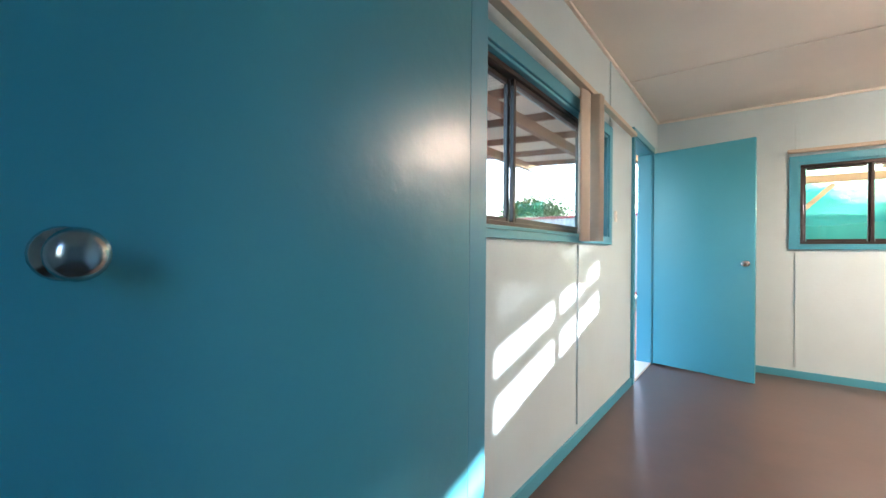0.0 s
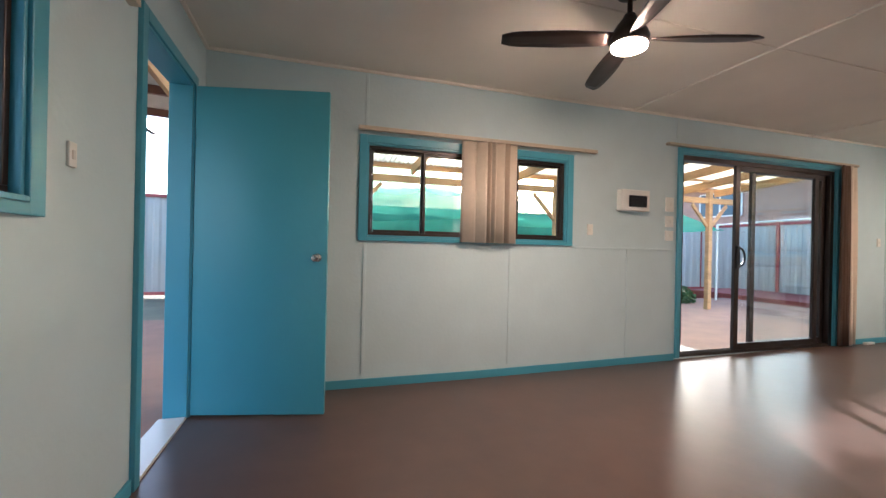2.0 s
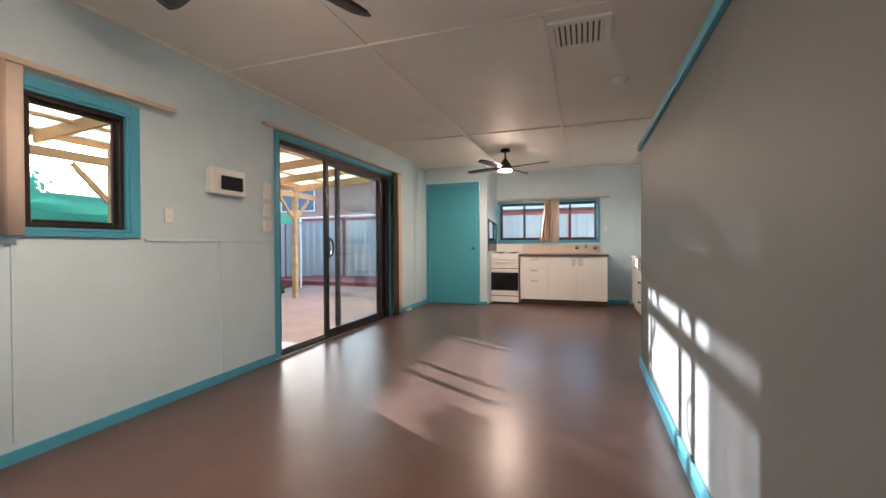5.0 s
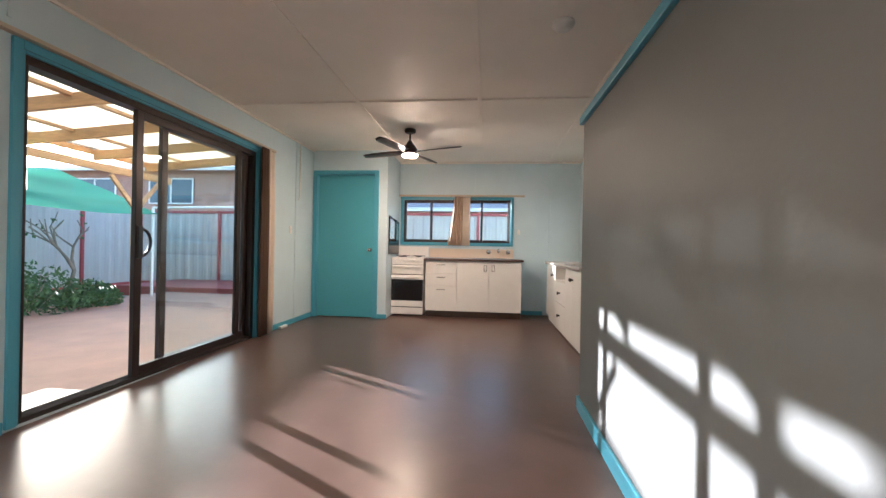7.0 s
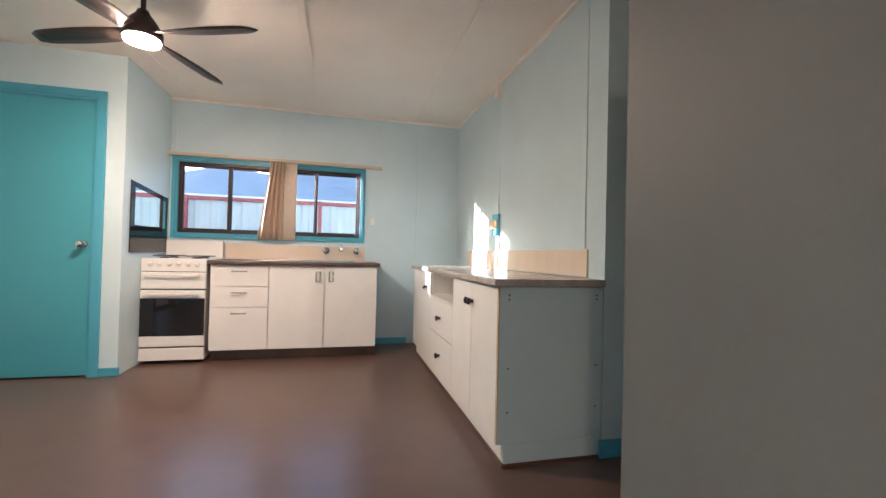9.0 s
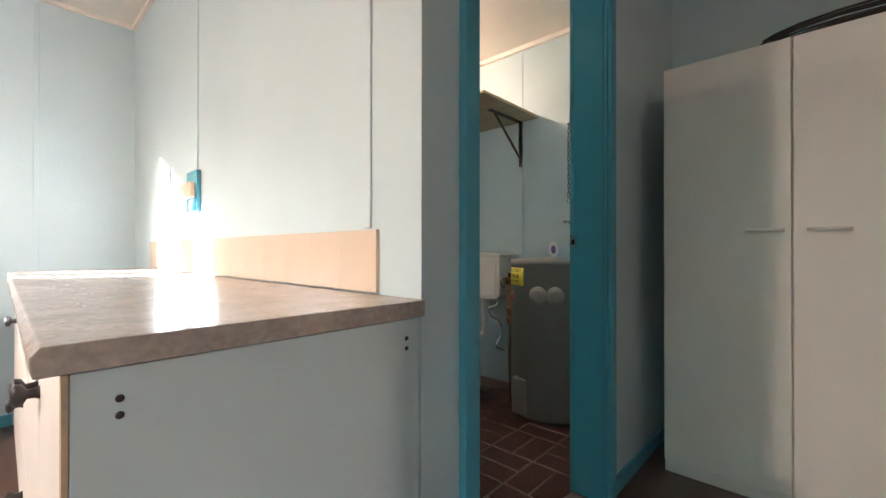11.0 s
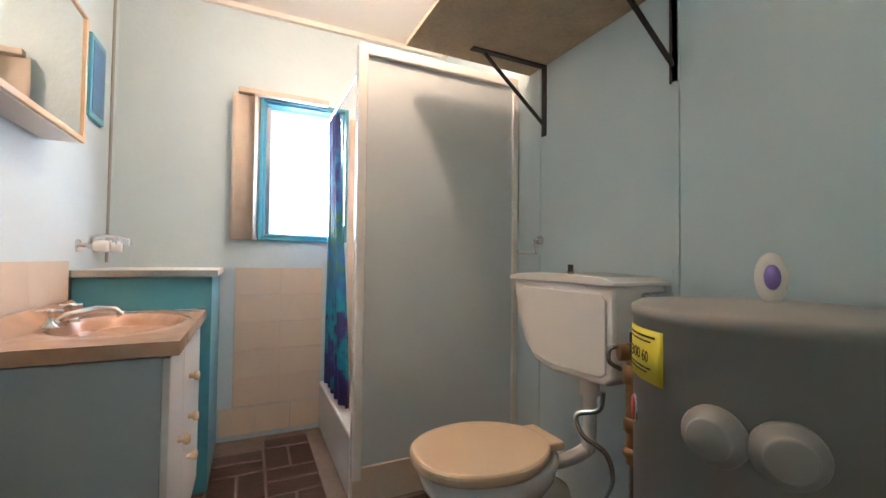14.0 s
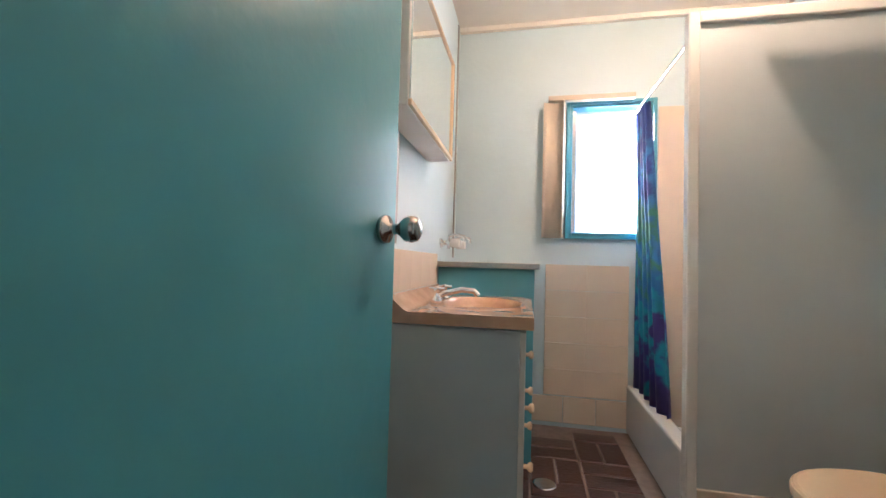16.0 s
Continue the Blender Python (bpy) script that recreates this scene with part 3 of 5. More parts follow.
def door_leaf(name, hinge, free, z0, z1, label, hand=1, knob_z=1.0, mat=None, both=False):
    """A flush door between the hinge and the free edge, with knobs."""
    h, f = Vector((*hinge, 0)), Vector((*free, 0))
    d = (f - h).normalized()
    n = Vector((-d.y, d.x, 0)) * hand
    root = thing(name, (*hinge, z0), label, "door", "", "structure")
    g = Geo()
    t = 0.036
    v = [h, f, f + n * -t, h + n * -t]
    g.prism([(p.x, p.y) for p in v], "z", z0, z1)
    g.ob("leaf", mat or DOORBLUE, root, 0.003)
    p = f - d * 0.06 + Vector((0, 0, knob_z))
    knob(p, n, STEEL, root, 0.88)
    if both:
        knob(p - n * t, -n, STEEL, root, 0.88)
    e = f + Vector((0, 0, knob_z))
    Geo().bar(e - n * (t / 2) + Vector((0, 0, -0.03)), e - n * (t / 2) + Vector((0, 0, 0.03)), 0.022, 0.003).ob("latch", STEEL, root)
    return root


door_leaf("door_2", (-3.655, YF + 0.025), (-3.467, 0.275), -0.03, 2.03, "teal flush entry door standing open into the room", -1, 0.97, both=True)
door_leaf("door_3", (-0.018, -0.292), (0.79, -0.294), -0.03, 2.05, "teal flush bedroom door standing wide open", 1, 1.055)
door_leaf("door_4", (0.192, 5.795), (0.29, 6.63), 0.01, 2.02, "teal flush bathroom door standing open", -1, 1.0, both=True)
door_leaf("door_5", (-3.905, 7.506), (-3.056, 7.506), 0.012, 2.055, "teal flush cupboard door, shut", -1, 0.985)

# bathroom door's strike plate
root = thing("strike_plate", (0.974, 5.76, 1.0), "steel strike plate in rough cut-out of teal jamb", "strike plate")
Geo().box(0.9630, 5.776, 0.976, 0.9668, 5.806, 1.030).ob("plate", STEEL, root, 0.001)
# no hole is cut: a thin black shape gives the latch hole's shade
Geo().prism([(5.785, 0.993), (5.787, 0.990), (5.796, 0.9905), (5.798, 0.994), (5.7975, 1.010), (5.795, 1.013), (5.787, 1.012), (5.7845, 1.009)], "x", 0.9618, 0.9628).ob("recess_shade", BLACK, root)


def vertical_blind(name, axis, c, slats, z0, z1, rail, label, step=9):
    """Slats bunched on a head rail. slats: list of (place, turn in degrees)."""
    root = thing(name, (c, slats[0][0], z1) if axis == "x" else (slats[0][0], c, z1), label, "blind")
    g = Geo()
    if axis == "x":
        g.box(c - 0.02, rail[0], z1, c + 0.02, rail[1], z1 + 0.03)
    else:
        g.box(rail[0], c - 0.02, z1, rail[1], c + 0.02, z1 + 0.03)
    g.ob("rail", RAIL, root, 0.003)
    for k, (a, turn) in enumerate(slats):
        w = 0.125
        s, co = math.sin(radians(turn)) * w / 2, math.cos(radians(turn)) * w / 2
        bulge = 0.008

        def at(u, v):
            q = u * 2 - 1
            along, off = a + q * co, q * s + bulge * (1 - q * q)
            z = z0 + (z1 - 0.005 - z0) * v
            return (c + off, along, z) if axis == "x" else (along, c + off, z)
        Geo().grid(at, 6, 1).ob("slat", BLINDDARK if k % 3 == step else BLIND, root, 0, 0.0025)
    return root


vertical_blind("vertical_blind", "x", XL + 0.065, [(1.40, 8), (1.50, 35), (1.55, 62), (1.60, 70), (1.66, 40), (1.72, 65), (1.77, 15)], 1.10, 1.94, (0.50, 2.64),
               "cream vertical blind drawn to a narrow bunch", 2)
vertical_blind("vertical_blind", "y", YF + 0.07, [(-1.45, -7), (-1.53, -80), (-1.555, -82), (-1.58, -78)], 1.12, 1.955, (-2.62, -0.36),
               "cream vertical blind drawn to a narrow bunch")


def drape(name, axis, c, a0, a1, b0, b1, z0, z1, folds, mat, label, mat2=None, depth=0.03):
    """A gathered curtain: its top spans a0..a1, its hem b0..b1."""
    root = thing(name, (c, a0, z0) if axis == "x" else (a0, c, z0), label, "curtain")

    def at(u, v):
        lo, hi = b0 + (a0 - b0) * v, b1 + (a1 - b1) * v
        a = lo + (hi - lo) * u
        off = depth * math.sin(u * folds * 2 * math.pi + 0.6 * math.sin(3 * v)) * (0.6 + 0.4 * (1 - v)) + 0.01 * noise.noise((u * 5, v * 2, 3))
        z = z0 + (z1 - z0) * v
        return (c + off, a, z) if axis == "x" else (a, c + off, z)
    Geo().grid(at, folds * 10, 8).ob("cloth", mat, root, 0, 0.002)
    return root


drape("kitchen_curtain", "y", YB - 0.075, -1.96, -1.83, -2.07, -1.83, 1.08, 1.86, 4, BLINDDARK, "tan gathered curtain on the kitchen window")
vertical_blind("kitchen_blind", "y", YB - 0.05, [(-1.775, 5)], 1.08, 1.86, (-2.89, -0.86), "cream blind slat and rail over the kitchen window")
drape("door_curtain", "x", XL + 0.08, 5.98, 6.13, 5.96, 6.14, 0.02, 2.10, 3, BROWNCLOTH, "brown gathered curtain beside the sliding door")
drape("door_curtain_lining", "x", XL + 0.075, 6.13, 6.25, 6.14, 6.28, 0.02, 2.10, 1, BLIND, "cream gathered curtain lining beside the sliding door")
root = thing("curtain_rail", (XL, 4.9, 2.12), "beige curtain rail above the sliding door", "curtain rail")
Geo().box(XL, 3.50, 2.115, XL + 0.05, 6.34, 2.14).ob("rail", RAIL, root, 0.004)


def ceiling_fan(loc, turn):
    root = thing("ceiling_fan", loc, "dark bronze ceiling fan with a lit round lamp", "ceiling fan", "ceiling fans")
    x, y, z = loc
    m = Matrix.Identity(4)
    Geo().lathe((x, y, z - 0.045), [(0.03, 0), (0.062, 0.004), (0.068, 0.02), (0.066, 0.045)], 24).ob("canopy", BRONZE, root)
    Geo().tube([(x, y, z - 0.05), (x, y, z - 0.16)], 0.013, 12).ob("rod", BRONZE, root)
    Geo().lathe((x, y, z - 0.30), [(0.088, 0.0), (0.098, 0.01), (0.098, 0.04), (0.085, 0.07), (0.06, 0.11), (0.035, 0.14), (0.028, 0.16)], 28).ob("motor", BRONZE, root)
    Geo().lathe((x, y, z - 0.325), [(0.02, 0.0), (0.07, 0.004), (0.085, 0.010), (0.088, 0.026)], 28).ob("lamp", LAMP, root)
    for k in range(4):
        a = radians(turn + 90 * k)
        d, s = Vector((math.cos(a), math.sin(a), 0)), Vector((-math.sin(a), math.cos(a), 0))

        def at(u, v):
            r = 0.09 + 0.57 * u
            w = 0.034 + 0.036 * math.sin(min(1, u * 1.6) * math.pi / 2) - 0.02 * u
            q = (v - 0.5) * 2
            return Vector((x, y, z - 0.265)) + d * r + s * (q * w * (1 - 0.5 * max(0, u - 0.9) * 10)) + Vector((0, 0, q * 0.016 * (1 - 0.4 * u)))
        Geo().grid(at, 12, 3).ob("blade", BRONZE, root, 0, 0.007)
    return root


ceiling_fan((-2.50, 1.74, ZC), 70)
ceiling_fan((-2.36, 6.50, ZC), 70)

# switchboard, switches, vent, smoke alarm
root = thing("switchboard", (XL, 3.13, 1.44), "white switchboard with smoked flip cover", "switchboard")
Geo().box(XL, 2.92, 1.44, XL + 0.075, 3.25, 1.64).ob("case", WHITEP, root, 0.012, seg=3)
Geo().box(XL + 0.074, 3.00, 1.475, XL + 0.088, 3.205, 1.585).ob("cover", BLACKGLASS, root, 0.006)
root = thing("wall_switch", (XL, 3.55, 1.5), "white wall switches with power controls", "switch", "switches by the door")
for z, h in ((1.53, 0.14), (1.36, 0.11), (1.22, 0.10)):
    Geo().box(XL, 3.505, z - h / 2, XL + 0.022, 3.595, z + h / 2).ob("plate", WHITEP, root, 0.004)
    Geo().box(XL + 0.022, 3.54, z - 0.015, XL + 0.028, 3.56, z + 0.015).ob("rocker", CERAMIC, root, 0.002)


def plate(name, b, label, category, mat=None):
    root = thing(name, (b[0], b[1], b[2]), label, category)
    Geo().box(*b).ob("plate", mat or WHITEP, root, 0.003)
    cx, cy, cz = (b[0] + b[3]) / 2, (b[1] + b[4]) / 2, (b[2] + b[5]) / 2
    if b[3] - b[0] < b[4] - b[1]:
        xs = b[3] if b[0] <= XL + 0.01 else b[0]
        Geo().box(xs - 0.003, cy - 0.008, cz - 0.014, xs + 0.003, cy + 0.008, cz + 0.014).ob("rocker", CERAMIC, root, 0.001)
    else:
        ys = b[4] if b[1] < 0 else b[1]
        Geo().box(cx - 0.008, ys - 0.003, cz - 0.014, cx + 0.008, ys + 0.003, cz + 0.014).ob("rocker", CERAMIC, root, 0.001)
    return root


plate("wall_switch", (XL, 2.60, 1.20, XL + 0.012, 2.66, 1.30), "small white switch on aqua wall", "switch")
plate("wall_switch", (-2.37, YF, 1.28, -2.325, YF + 0.010, 1.36), "white light switch beside the window", "switch")
plate("wall_switch", (XL, 6.78, 1.18, XL + 0.012, 6.84, 1.28), "small white switch on aqua wall", "switch")
plate("power_cord_box", (-0.96, YB - 0.025, 1.27, -0.92, YB, 1.34), "small white cord box on the wall", "cord box")
root = thing("telephone_box", (XL, 6.55, 0.02), "white cable outlet lying by the skirting", "cable outlet")
Geo().box(XL + 0.03, 6.50, 0.0, XL + 0.07, 6.66, 0.03).ob("case", WHITEP, root, 0.006)
root = thing("air_vent", (-1.31, 3.40, ZC), "cream louvred ceiling air vent", "air vent")
g = Geo().box(-1.50, 3.22, ZC - 0.02, -1.46, 3.60, ZC).box(-1.16, 3.22, ZC - 0.02, -1.12, 3.60, ZC)
g.box(-1.46, 3.22, ZC - 0.02, -1.16, 3.26, ZC).box(-1.46, 3.56, ZC - 0.02, -1.16, 3.60, ZC)
g.ob("frame", CEIL, root, 0.003)
# black sheet under the whole ceiling stands for the shade behind the louvres
Geo().box(-1.46, 3.26, ZC - 0.004, -1.16, 3.56, ZC - 0.001).ob("duct_shade", BLACK, root)
for k in range(9):
    xx = -1.445 + 0.034 * k
    Geo().bar((xx, 3.26, ZC - 0.014), (xx, 3.56, ZC - 0.014), 0.022, 0.004).ob("louvre", CEIL, root)
root = thing("smoke_alarm", (-0.99, 4.31, ZC), "round white ceiling smoke alarm", "smoke alarm")
Geo().lathe((-0.99, 4.31, ZC - 0.045), [(0.02, 0), (0.045, 0.003), (0.05, 0.014), (0.062, 0.018), (0.068, 0.03), (0.068, 0.045)], 28).ob("body", WHITEP, root)
root = thing("cable_conduit", (XL + 0.01, 7.36, 1.7), "thin white cable run down the wall", "cable")
Geo().tube([(XL + 0.012, 7.05, ZC - 0.03), (XL + 0.012, 7.05, 1.70), (XL + 0.012, 7.02, 1.64)], 0.008, 8).ob("conduit", WHITEP, root)

# ---- kitchen ----
root = thing("gas_stove", (-2.63, 8.05, 0), "white freestanding stove with dark oven glass", "stove")
X0, X1, Y0 = -2.862, -2.372, 7.80
Geo().box(X0, Y0 + 0.02, 0.03, X1, YB - 0.06, 0.885).ob("body", WHITE, root, 0.006)
Geo().box(X0, Y0, 0.775, X1, Y0 + 0.02, 0.885).ob("control_panel", WHITE, root, 0.006)
for k in range(6):
    xx = X0 + 0.07 + 0.07 * k
    Geo().lathe((xx, Y0, 0.835), [(0.018, 0), (0.017, 0.012), (0.013, 0.02), (0.002, 0.021)], 14, Vector((0, -1, 0)).to_track_quat("Z", "Y").to_matrix().to_4x4()).ob("dial", WHITEP, root)
Geo().box(X0, Y0 - 0.002, 0.63, X1, Y0 + 0.019, 0.77).ob("grill_door", WHITE, root, 0.006)
Geo().box(X0, Y0 - 0.004, 0.145, X1, Y0 + 0.019, 0.618).ob("oven_door", WHITE, root, 0.008)
Geo().box(X0 + 0.004, Y0 - 0.008, 0.235, X1 - 0.004, Y0 - 0.003, 0.55).ob("oven_glass", BLACKGLASS, root, 0.003)
Geo().box(X0, Y0 - 0.002, 0.03, X1, Y0 + 0.019, 0.132).ob("drawer", WHITE, root, 0.006)
Geo().box(X0 + 0.003, Y0 + 0.008, 0.05, X1 - 0.003, Y0 + 0.0195, 0.80).ob("inner_frame", BLACK, root)
for z in (0.745, 0.585):
    Geo().tube([(X0 + 0.05, Y0 - 0.03, z), (X1 - 0.05, Y0 - 0.03, z)], 0.008, 10).box(X0 + 0.05, Y0 - 0.03, z - 0.006, X0 + 0.07, Y0, z + 0.006).box(
        X1 - 0.07, Y0 - 0.03, z - 0.006, X1 - 0.05, Y0, z + 0.006).ob("handle", WHITEP, root)
for cx in (-2.74, -2.49):
    for cy in (7.95, 8.15):
        g = Geo()
        for k in range(4):
            a = k * math.pi / 2 + 0.4
            g.bar((cx, cy, 0.905), (cx + 0.09 * math.cos(a), cy + 0.09 * math.sin(a), 0.905), 0.008, 0.008)
        g.lathe((cx, cy, 0.885), [(0.04, 0), (0.04, 0.008), (0.02, 0.012)], 14)
        g.ob("trivet", BLACK, root)
Geo().box(X0, YB - 0.06, 0.885, X1, YB - 0.03, 1.05).ob("backguard", WHITE, root, 0.006)
root = thing("splash_panel", (-2.87, 7.9, 0.92), "black glossy splash panel beside the stove", "splash panel")
Geo().prism([(7.60, 0.93), (8.30, 0.93), (8.30, 1.44), (7.60, 1.50)], "x", -2.868, -2.860).ob("panel", BLACKGLASS, root, 0.002)
Geo().prism([(7.66, 1.15), (8.24, 1.15), (8.24, 1.40), (7.66, 1.45)], "x", -2.8598, -2.8575).ob("glass", MIRROR, root, 0)

root = thing("sink_cabinet", (-1.64, 8.08, 0), "white laminate sink cabinet with dark timber kick", "cabinet")
Geo().box(-2.345, 7.82, 0.10, -0.925, YB - 0.01, 0.842).ob("body", WHITE, root, 0.002)
Geo().box(-2.34, 7.87, 0, -0.93, YB - 0.02, 0.10).ob("kick", DARKWOOD, root, 0.002)
for z0, z1 in ((0.655, 0.835), (0.475, 0.648), (0.10, 0.468)):
    Geo().box(-2.34, 7.80, z0, -1.875, 7.819, z1).ob("drawer", WHITE, root, 0.0025)
    zz = z1 - 0.05
    Geo().tube([(-2.17, 7.80, zz), (-2.17, 7.775, zz), (-2.05, 7.775, zz), (-2.05, 7.80, zz)], 0.005, 8).ob("handle", STEEL, root)
for x0, x1, hx in ((-1.868, -1.402, -1.455), (-1.395, -0.928, -1.34)):
    Geo().box(x0, 7.80, 0.10, x1, 7.819, 0.835).ob("door", WHITE, root, 0.0025)
    Geo().tube([(hx - 0.017, 7.80, 0.70), (hx - 0.017, 7.785, 0.70), (hx - 0.017, 7.785, 0.79), (hx + 0.017, 7.785, 0.79), (hx + 0.017, 7.785, 0.70), (hx - 0.017, 7.785, 0.70)], 0.005, 8).ob("handle", STEEL, root)
Geo().box(-2.365, 7.765, 0.845, -0.90, YB - 0.005, 0.875).ob("benchtop", DARKWOOD, root, 0.006)
g = Geo().box(-1.98, 7.85, 0.876, -1.12, 7.88, 0.886).box(-1.98, 8.25, 0.876, -1.12, 8.28, 0.886).box(-1.98, 7.88, 0.876, -1.62, 8.25, 0.884).box(-1.14, 7.88, 0.876, -1.12, 8.25, 0.886)
g.box(-1.62, 7.88, 0.8755, -1.14, 8.25, 0.879)
g.ob("sink", STEEL, root, 0.003)
for k, xx in enumerate((-1.41, -1.10)):
    Geo().lathe((xx, YB - 0.012, 0.985), [(0.028, 0), (0.026, 0.008), (0.012, 0.012), (0.012, 0.03), (0.024, 0.036), (0.026, 0.056), (0.012, 0.062), (0.002, 0.063)], 16,
                Vector((0, -1, 0)).to_track_quat("Z", "Y").to_matrix().to_4x4(), 1.3, 1.3).ob("tap", CHROME, root)
Geo().lathe((-1.255, YB - 0.012, 1.0), [(0.028, 0), (0.022, 0.02), (0.016, 0.024)], 16, Vector((0, -1, 0)).to_track_quat("Z", "Y").to_matrix().to_4x4()).tube(
    [(-1.255, YB - 0.03, 1.0), (-1.255, YB - 0.06, 1.03), (-1.255, YB - 0.12, 1.035), (-1.255, YB - 0.17, 1.02), (-1.255, YB - 0.185, 0.985)], 0.011, 10).ob("spout", CHROME, root)

root = thing("counter_cabinet", (-0.27, 6.8, 0), "white cabinets with black knobs under speckled benchtop", "cabinet")
F = -0.55
Geo().box(F + 0.02, 5.69, 0.105, -0.005, 6.476, 0.828).box(F + 0.02, 7.134, 0.105, -0.005, 7.90, 0.828).box(
    F + 0.02, 6.476, 0.105, -0.005, 7.134, 0.638).box(F + 0.02, 6.476, 0.815, -0.005, 7.134, 0.828).box(-0.03, 6.476, 0.638, -0.005, 7.134, 0.815).ob("body", WHITE, root)
Geo().box(F + 0.005, 5.672, 0.105, -0.006, 5.689, 0.828).ob("end_panel", WALL, root, 0.001)
Geo().box(F + 0.035, 5.673, 0.014, -0.008, 5.689, 0.104).ob("end_panel_foot", WALL, root, 0.001)
Geo().box(F + 0.035, 5.70, 0.014, -0.02, 7.89, 0.104).ob("kick", WHITE, root, 0.002)
Geo().box(F + 0.025, 5.665, 0.0, F + 0.033, 7.90, 0.022).box(F + 0.033, 5.662, 0, -0.02, 5.67, 0.014).ob("kick_bead", DARKWOOD, root, 0.001)
Geo().box(F - 0.002, 5.671, 0.105, F + 0.004, 5.688, 0.828).ob("edge_strip", PARTICLE, root, 0)
KNOBM = Vector((-1, 0, 0)).to_track_quat("Z", "Y").to_matrix().to_4x4()
for y0, y1, z0, z1, knobs in ((5.692, 6.078, 0.11, 0.82, ((6.058, 0.72),)), (6.084, 6.47, 0.11, 0.82, ((6.104, 0.72),)), (6.476, 7.134, 0.385, 0.635, ((6.805, 0.51),)),
                              (6.476, 7.134, 0.11, 0.378, ((6.805, 0.24),)), (7.14, 7.895, 0.11, 0.82, ((7.30, 0.70),))):
    Geo().box(F, y0, z0, F + 0.018, y1, z1).ob("door" if z1 - z0 > 0.5 else "drawer", WHITE, root, 0.003)
    for ky, kz in knobs:
        Geo().lathe((F, ky, kz), [(0.012, 0), (0.009, 0.006), (0.008, 0.016), (0.018, 0.022), (0.020, 0.030), (0.014, 0.036), (0.002, 0.037)], 16, KNOBM).ob("knob", BLACK, root)
Geo().box(F - 0.002, 6.476, 0.638, -0.031, 7.134, 0.652).ob("niche_shelf", WHITE, root, 0.001)
Geo().prism([(F - 0.025, 0.832), (F - 0.028, 0.842), (F - 0.028, 0.856), (F - 0.02, 0.866), (-0.004, 0.866), (-0.004, 0.832)], "y", 5.655, 7.93).ob("benchtop", BENCH, root, 0.002)
for z, y in ((0.79, 0), (0.77, 0), (0.45, 0), (0.25, 0)):
    for xx in (-0.50, -0.04):
        Geo().lathe((xx, 5.672, z), [(0.005, 0), (0.004, 0.002), (0.001, 0.0025)], 8, Vector((0, -1, 0)).to_track_quat("Z", "Y").to_matrix().to_4x4()).ob("screw", IRON, root)

root = thing("power_outlet", (0, 7.12, 1.23), "cream double power outlet on teal block", "power outlet")
Geo().box(-0.02, 7.05, 1.14, -0.001, 7.19, 1.32).ob("block", TEAL, root, 0.004)
Geo().box(-0.045, 7.06, 1.195, -0.02, 7.20, 1.265).ob("plate", SEAT, root, 0.006)
root = thing("junction_box", (0, 7.1, 2.33), "small cream junction box under the ceiling", "junction box")
Geo().box(-0.045, 7.06, 2.29, -0.001, 7.14, 2.385).ob("case", CEIL, root, 0.005)

# tall cupboard in the alcove
root = thing("tall_cupboard", (1.66, 5.0, 0), "tall white laminate double-door cupboard", "cupboard", "tall cupboards")
Geo().box(1.40, 4.72, 0.0, 1.93, 5.57, 1.76).ob("body", WHITE, root, 0.002)
for y0, y1, h in ((5.142, 5.568, 5.21), (4.722, 5.136, 5.05)):
    Geo().box(1.38, y0, 0.06, 1.399, y1, 1.755).ob("door", WHITE, root, 0.0025)
    hy0, hy1 = (5.165, 5.275) if h > 5.14 else (4.985, 5.095)
    Geo().tube([(1.38, hy0, 1.045), (1.355, hy0 + 0.01, 1.045), (1.355, hy1 - 0.01, 1.045), (1.38, hy1, 1.045)], 0.006, 8).ob("handle", WHITEP, root)
copy_thing(root, pose(1.66, 4.145, 0))
root = thing("cable_bundle", (1.6, 5.0, 1.76), "loose coil of black cable on the cupboard", "cable")
pts = []
for k in range(90):
    a = k * 0.42
    pts.append((1.55 + 0.12 * math.cos(a) + 0.02 * noise.noise((k * 0.3, 0, 0)), 4.95 + 0.30 * math.sin(a) + 0.05 * noise.noise((0, k * 0.3, 0)), 1.772 + 0.0006 * k + 0.012 * abs(noise.noise((k * 0.2, 1, 5)))))
Geo().tube(pts, 0.005, 6).ob("cable", BLACK, root)

# ---- bathroom ----
structure(box_ob("floor_bathroom", MORTAR, (0.0, 5.73, -0.08, 2.05, YB + 0.1, -0.006), None, 0), "grey mortar bed under brick pavers", "floor")

root = thing("shower", (1.55, 7.92, 0), "white framed shower cubicle with aqua sheet side", "shower")
Geo().box(1.175, 7.478, 0.15, 1.925, 7.492, 1.86).ob("side_panel", PANEL, root, 0.001)
Geo().box(1.135, 7.462, 0.10, 1.175, 7.508, 1.90).box(1.175, 7.462, 1.855, 1.93, 7.508, 1.90).box(1.905, 7.466, 0.13, 1.938, 7.504, 1.855).ob("frame", CERAMIC, root, 0.006)
Geo().box(1.135, 7.468, 0.0, 1.938, 7.485, 0.15).ob("skirt", TILE, root, 0.003)
Geo().box(1.135, 7.508, 0.0, 1.21, YB - 0.002, 0.27).ob("hob", CERAMIC, root, 0.012)
Geo().box(1.21, 7.508, 0.0, 1.936, YB - 0.002, 0.06).ob("tray", CERAMIC, root, 0.004)
Geo().tube([(1.17, 7.49, 1.835), (1.17, YB - 0.002, 1.845)], 0.010, 10).ob("rod", CHROME, root)
root = thing("shower_lining", (1.5, YB, 0.1), "cream shower wall lining sheet", "shower lining")
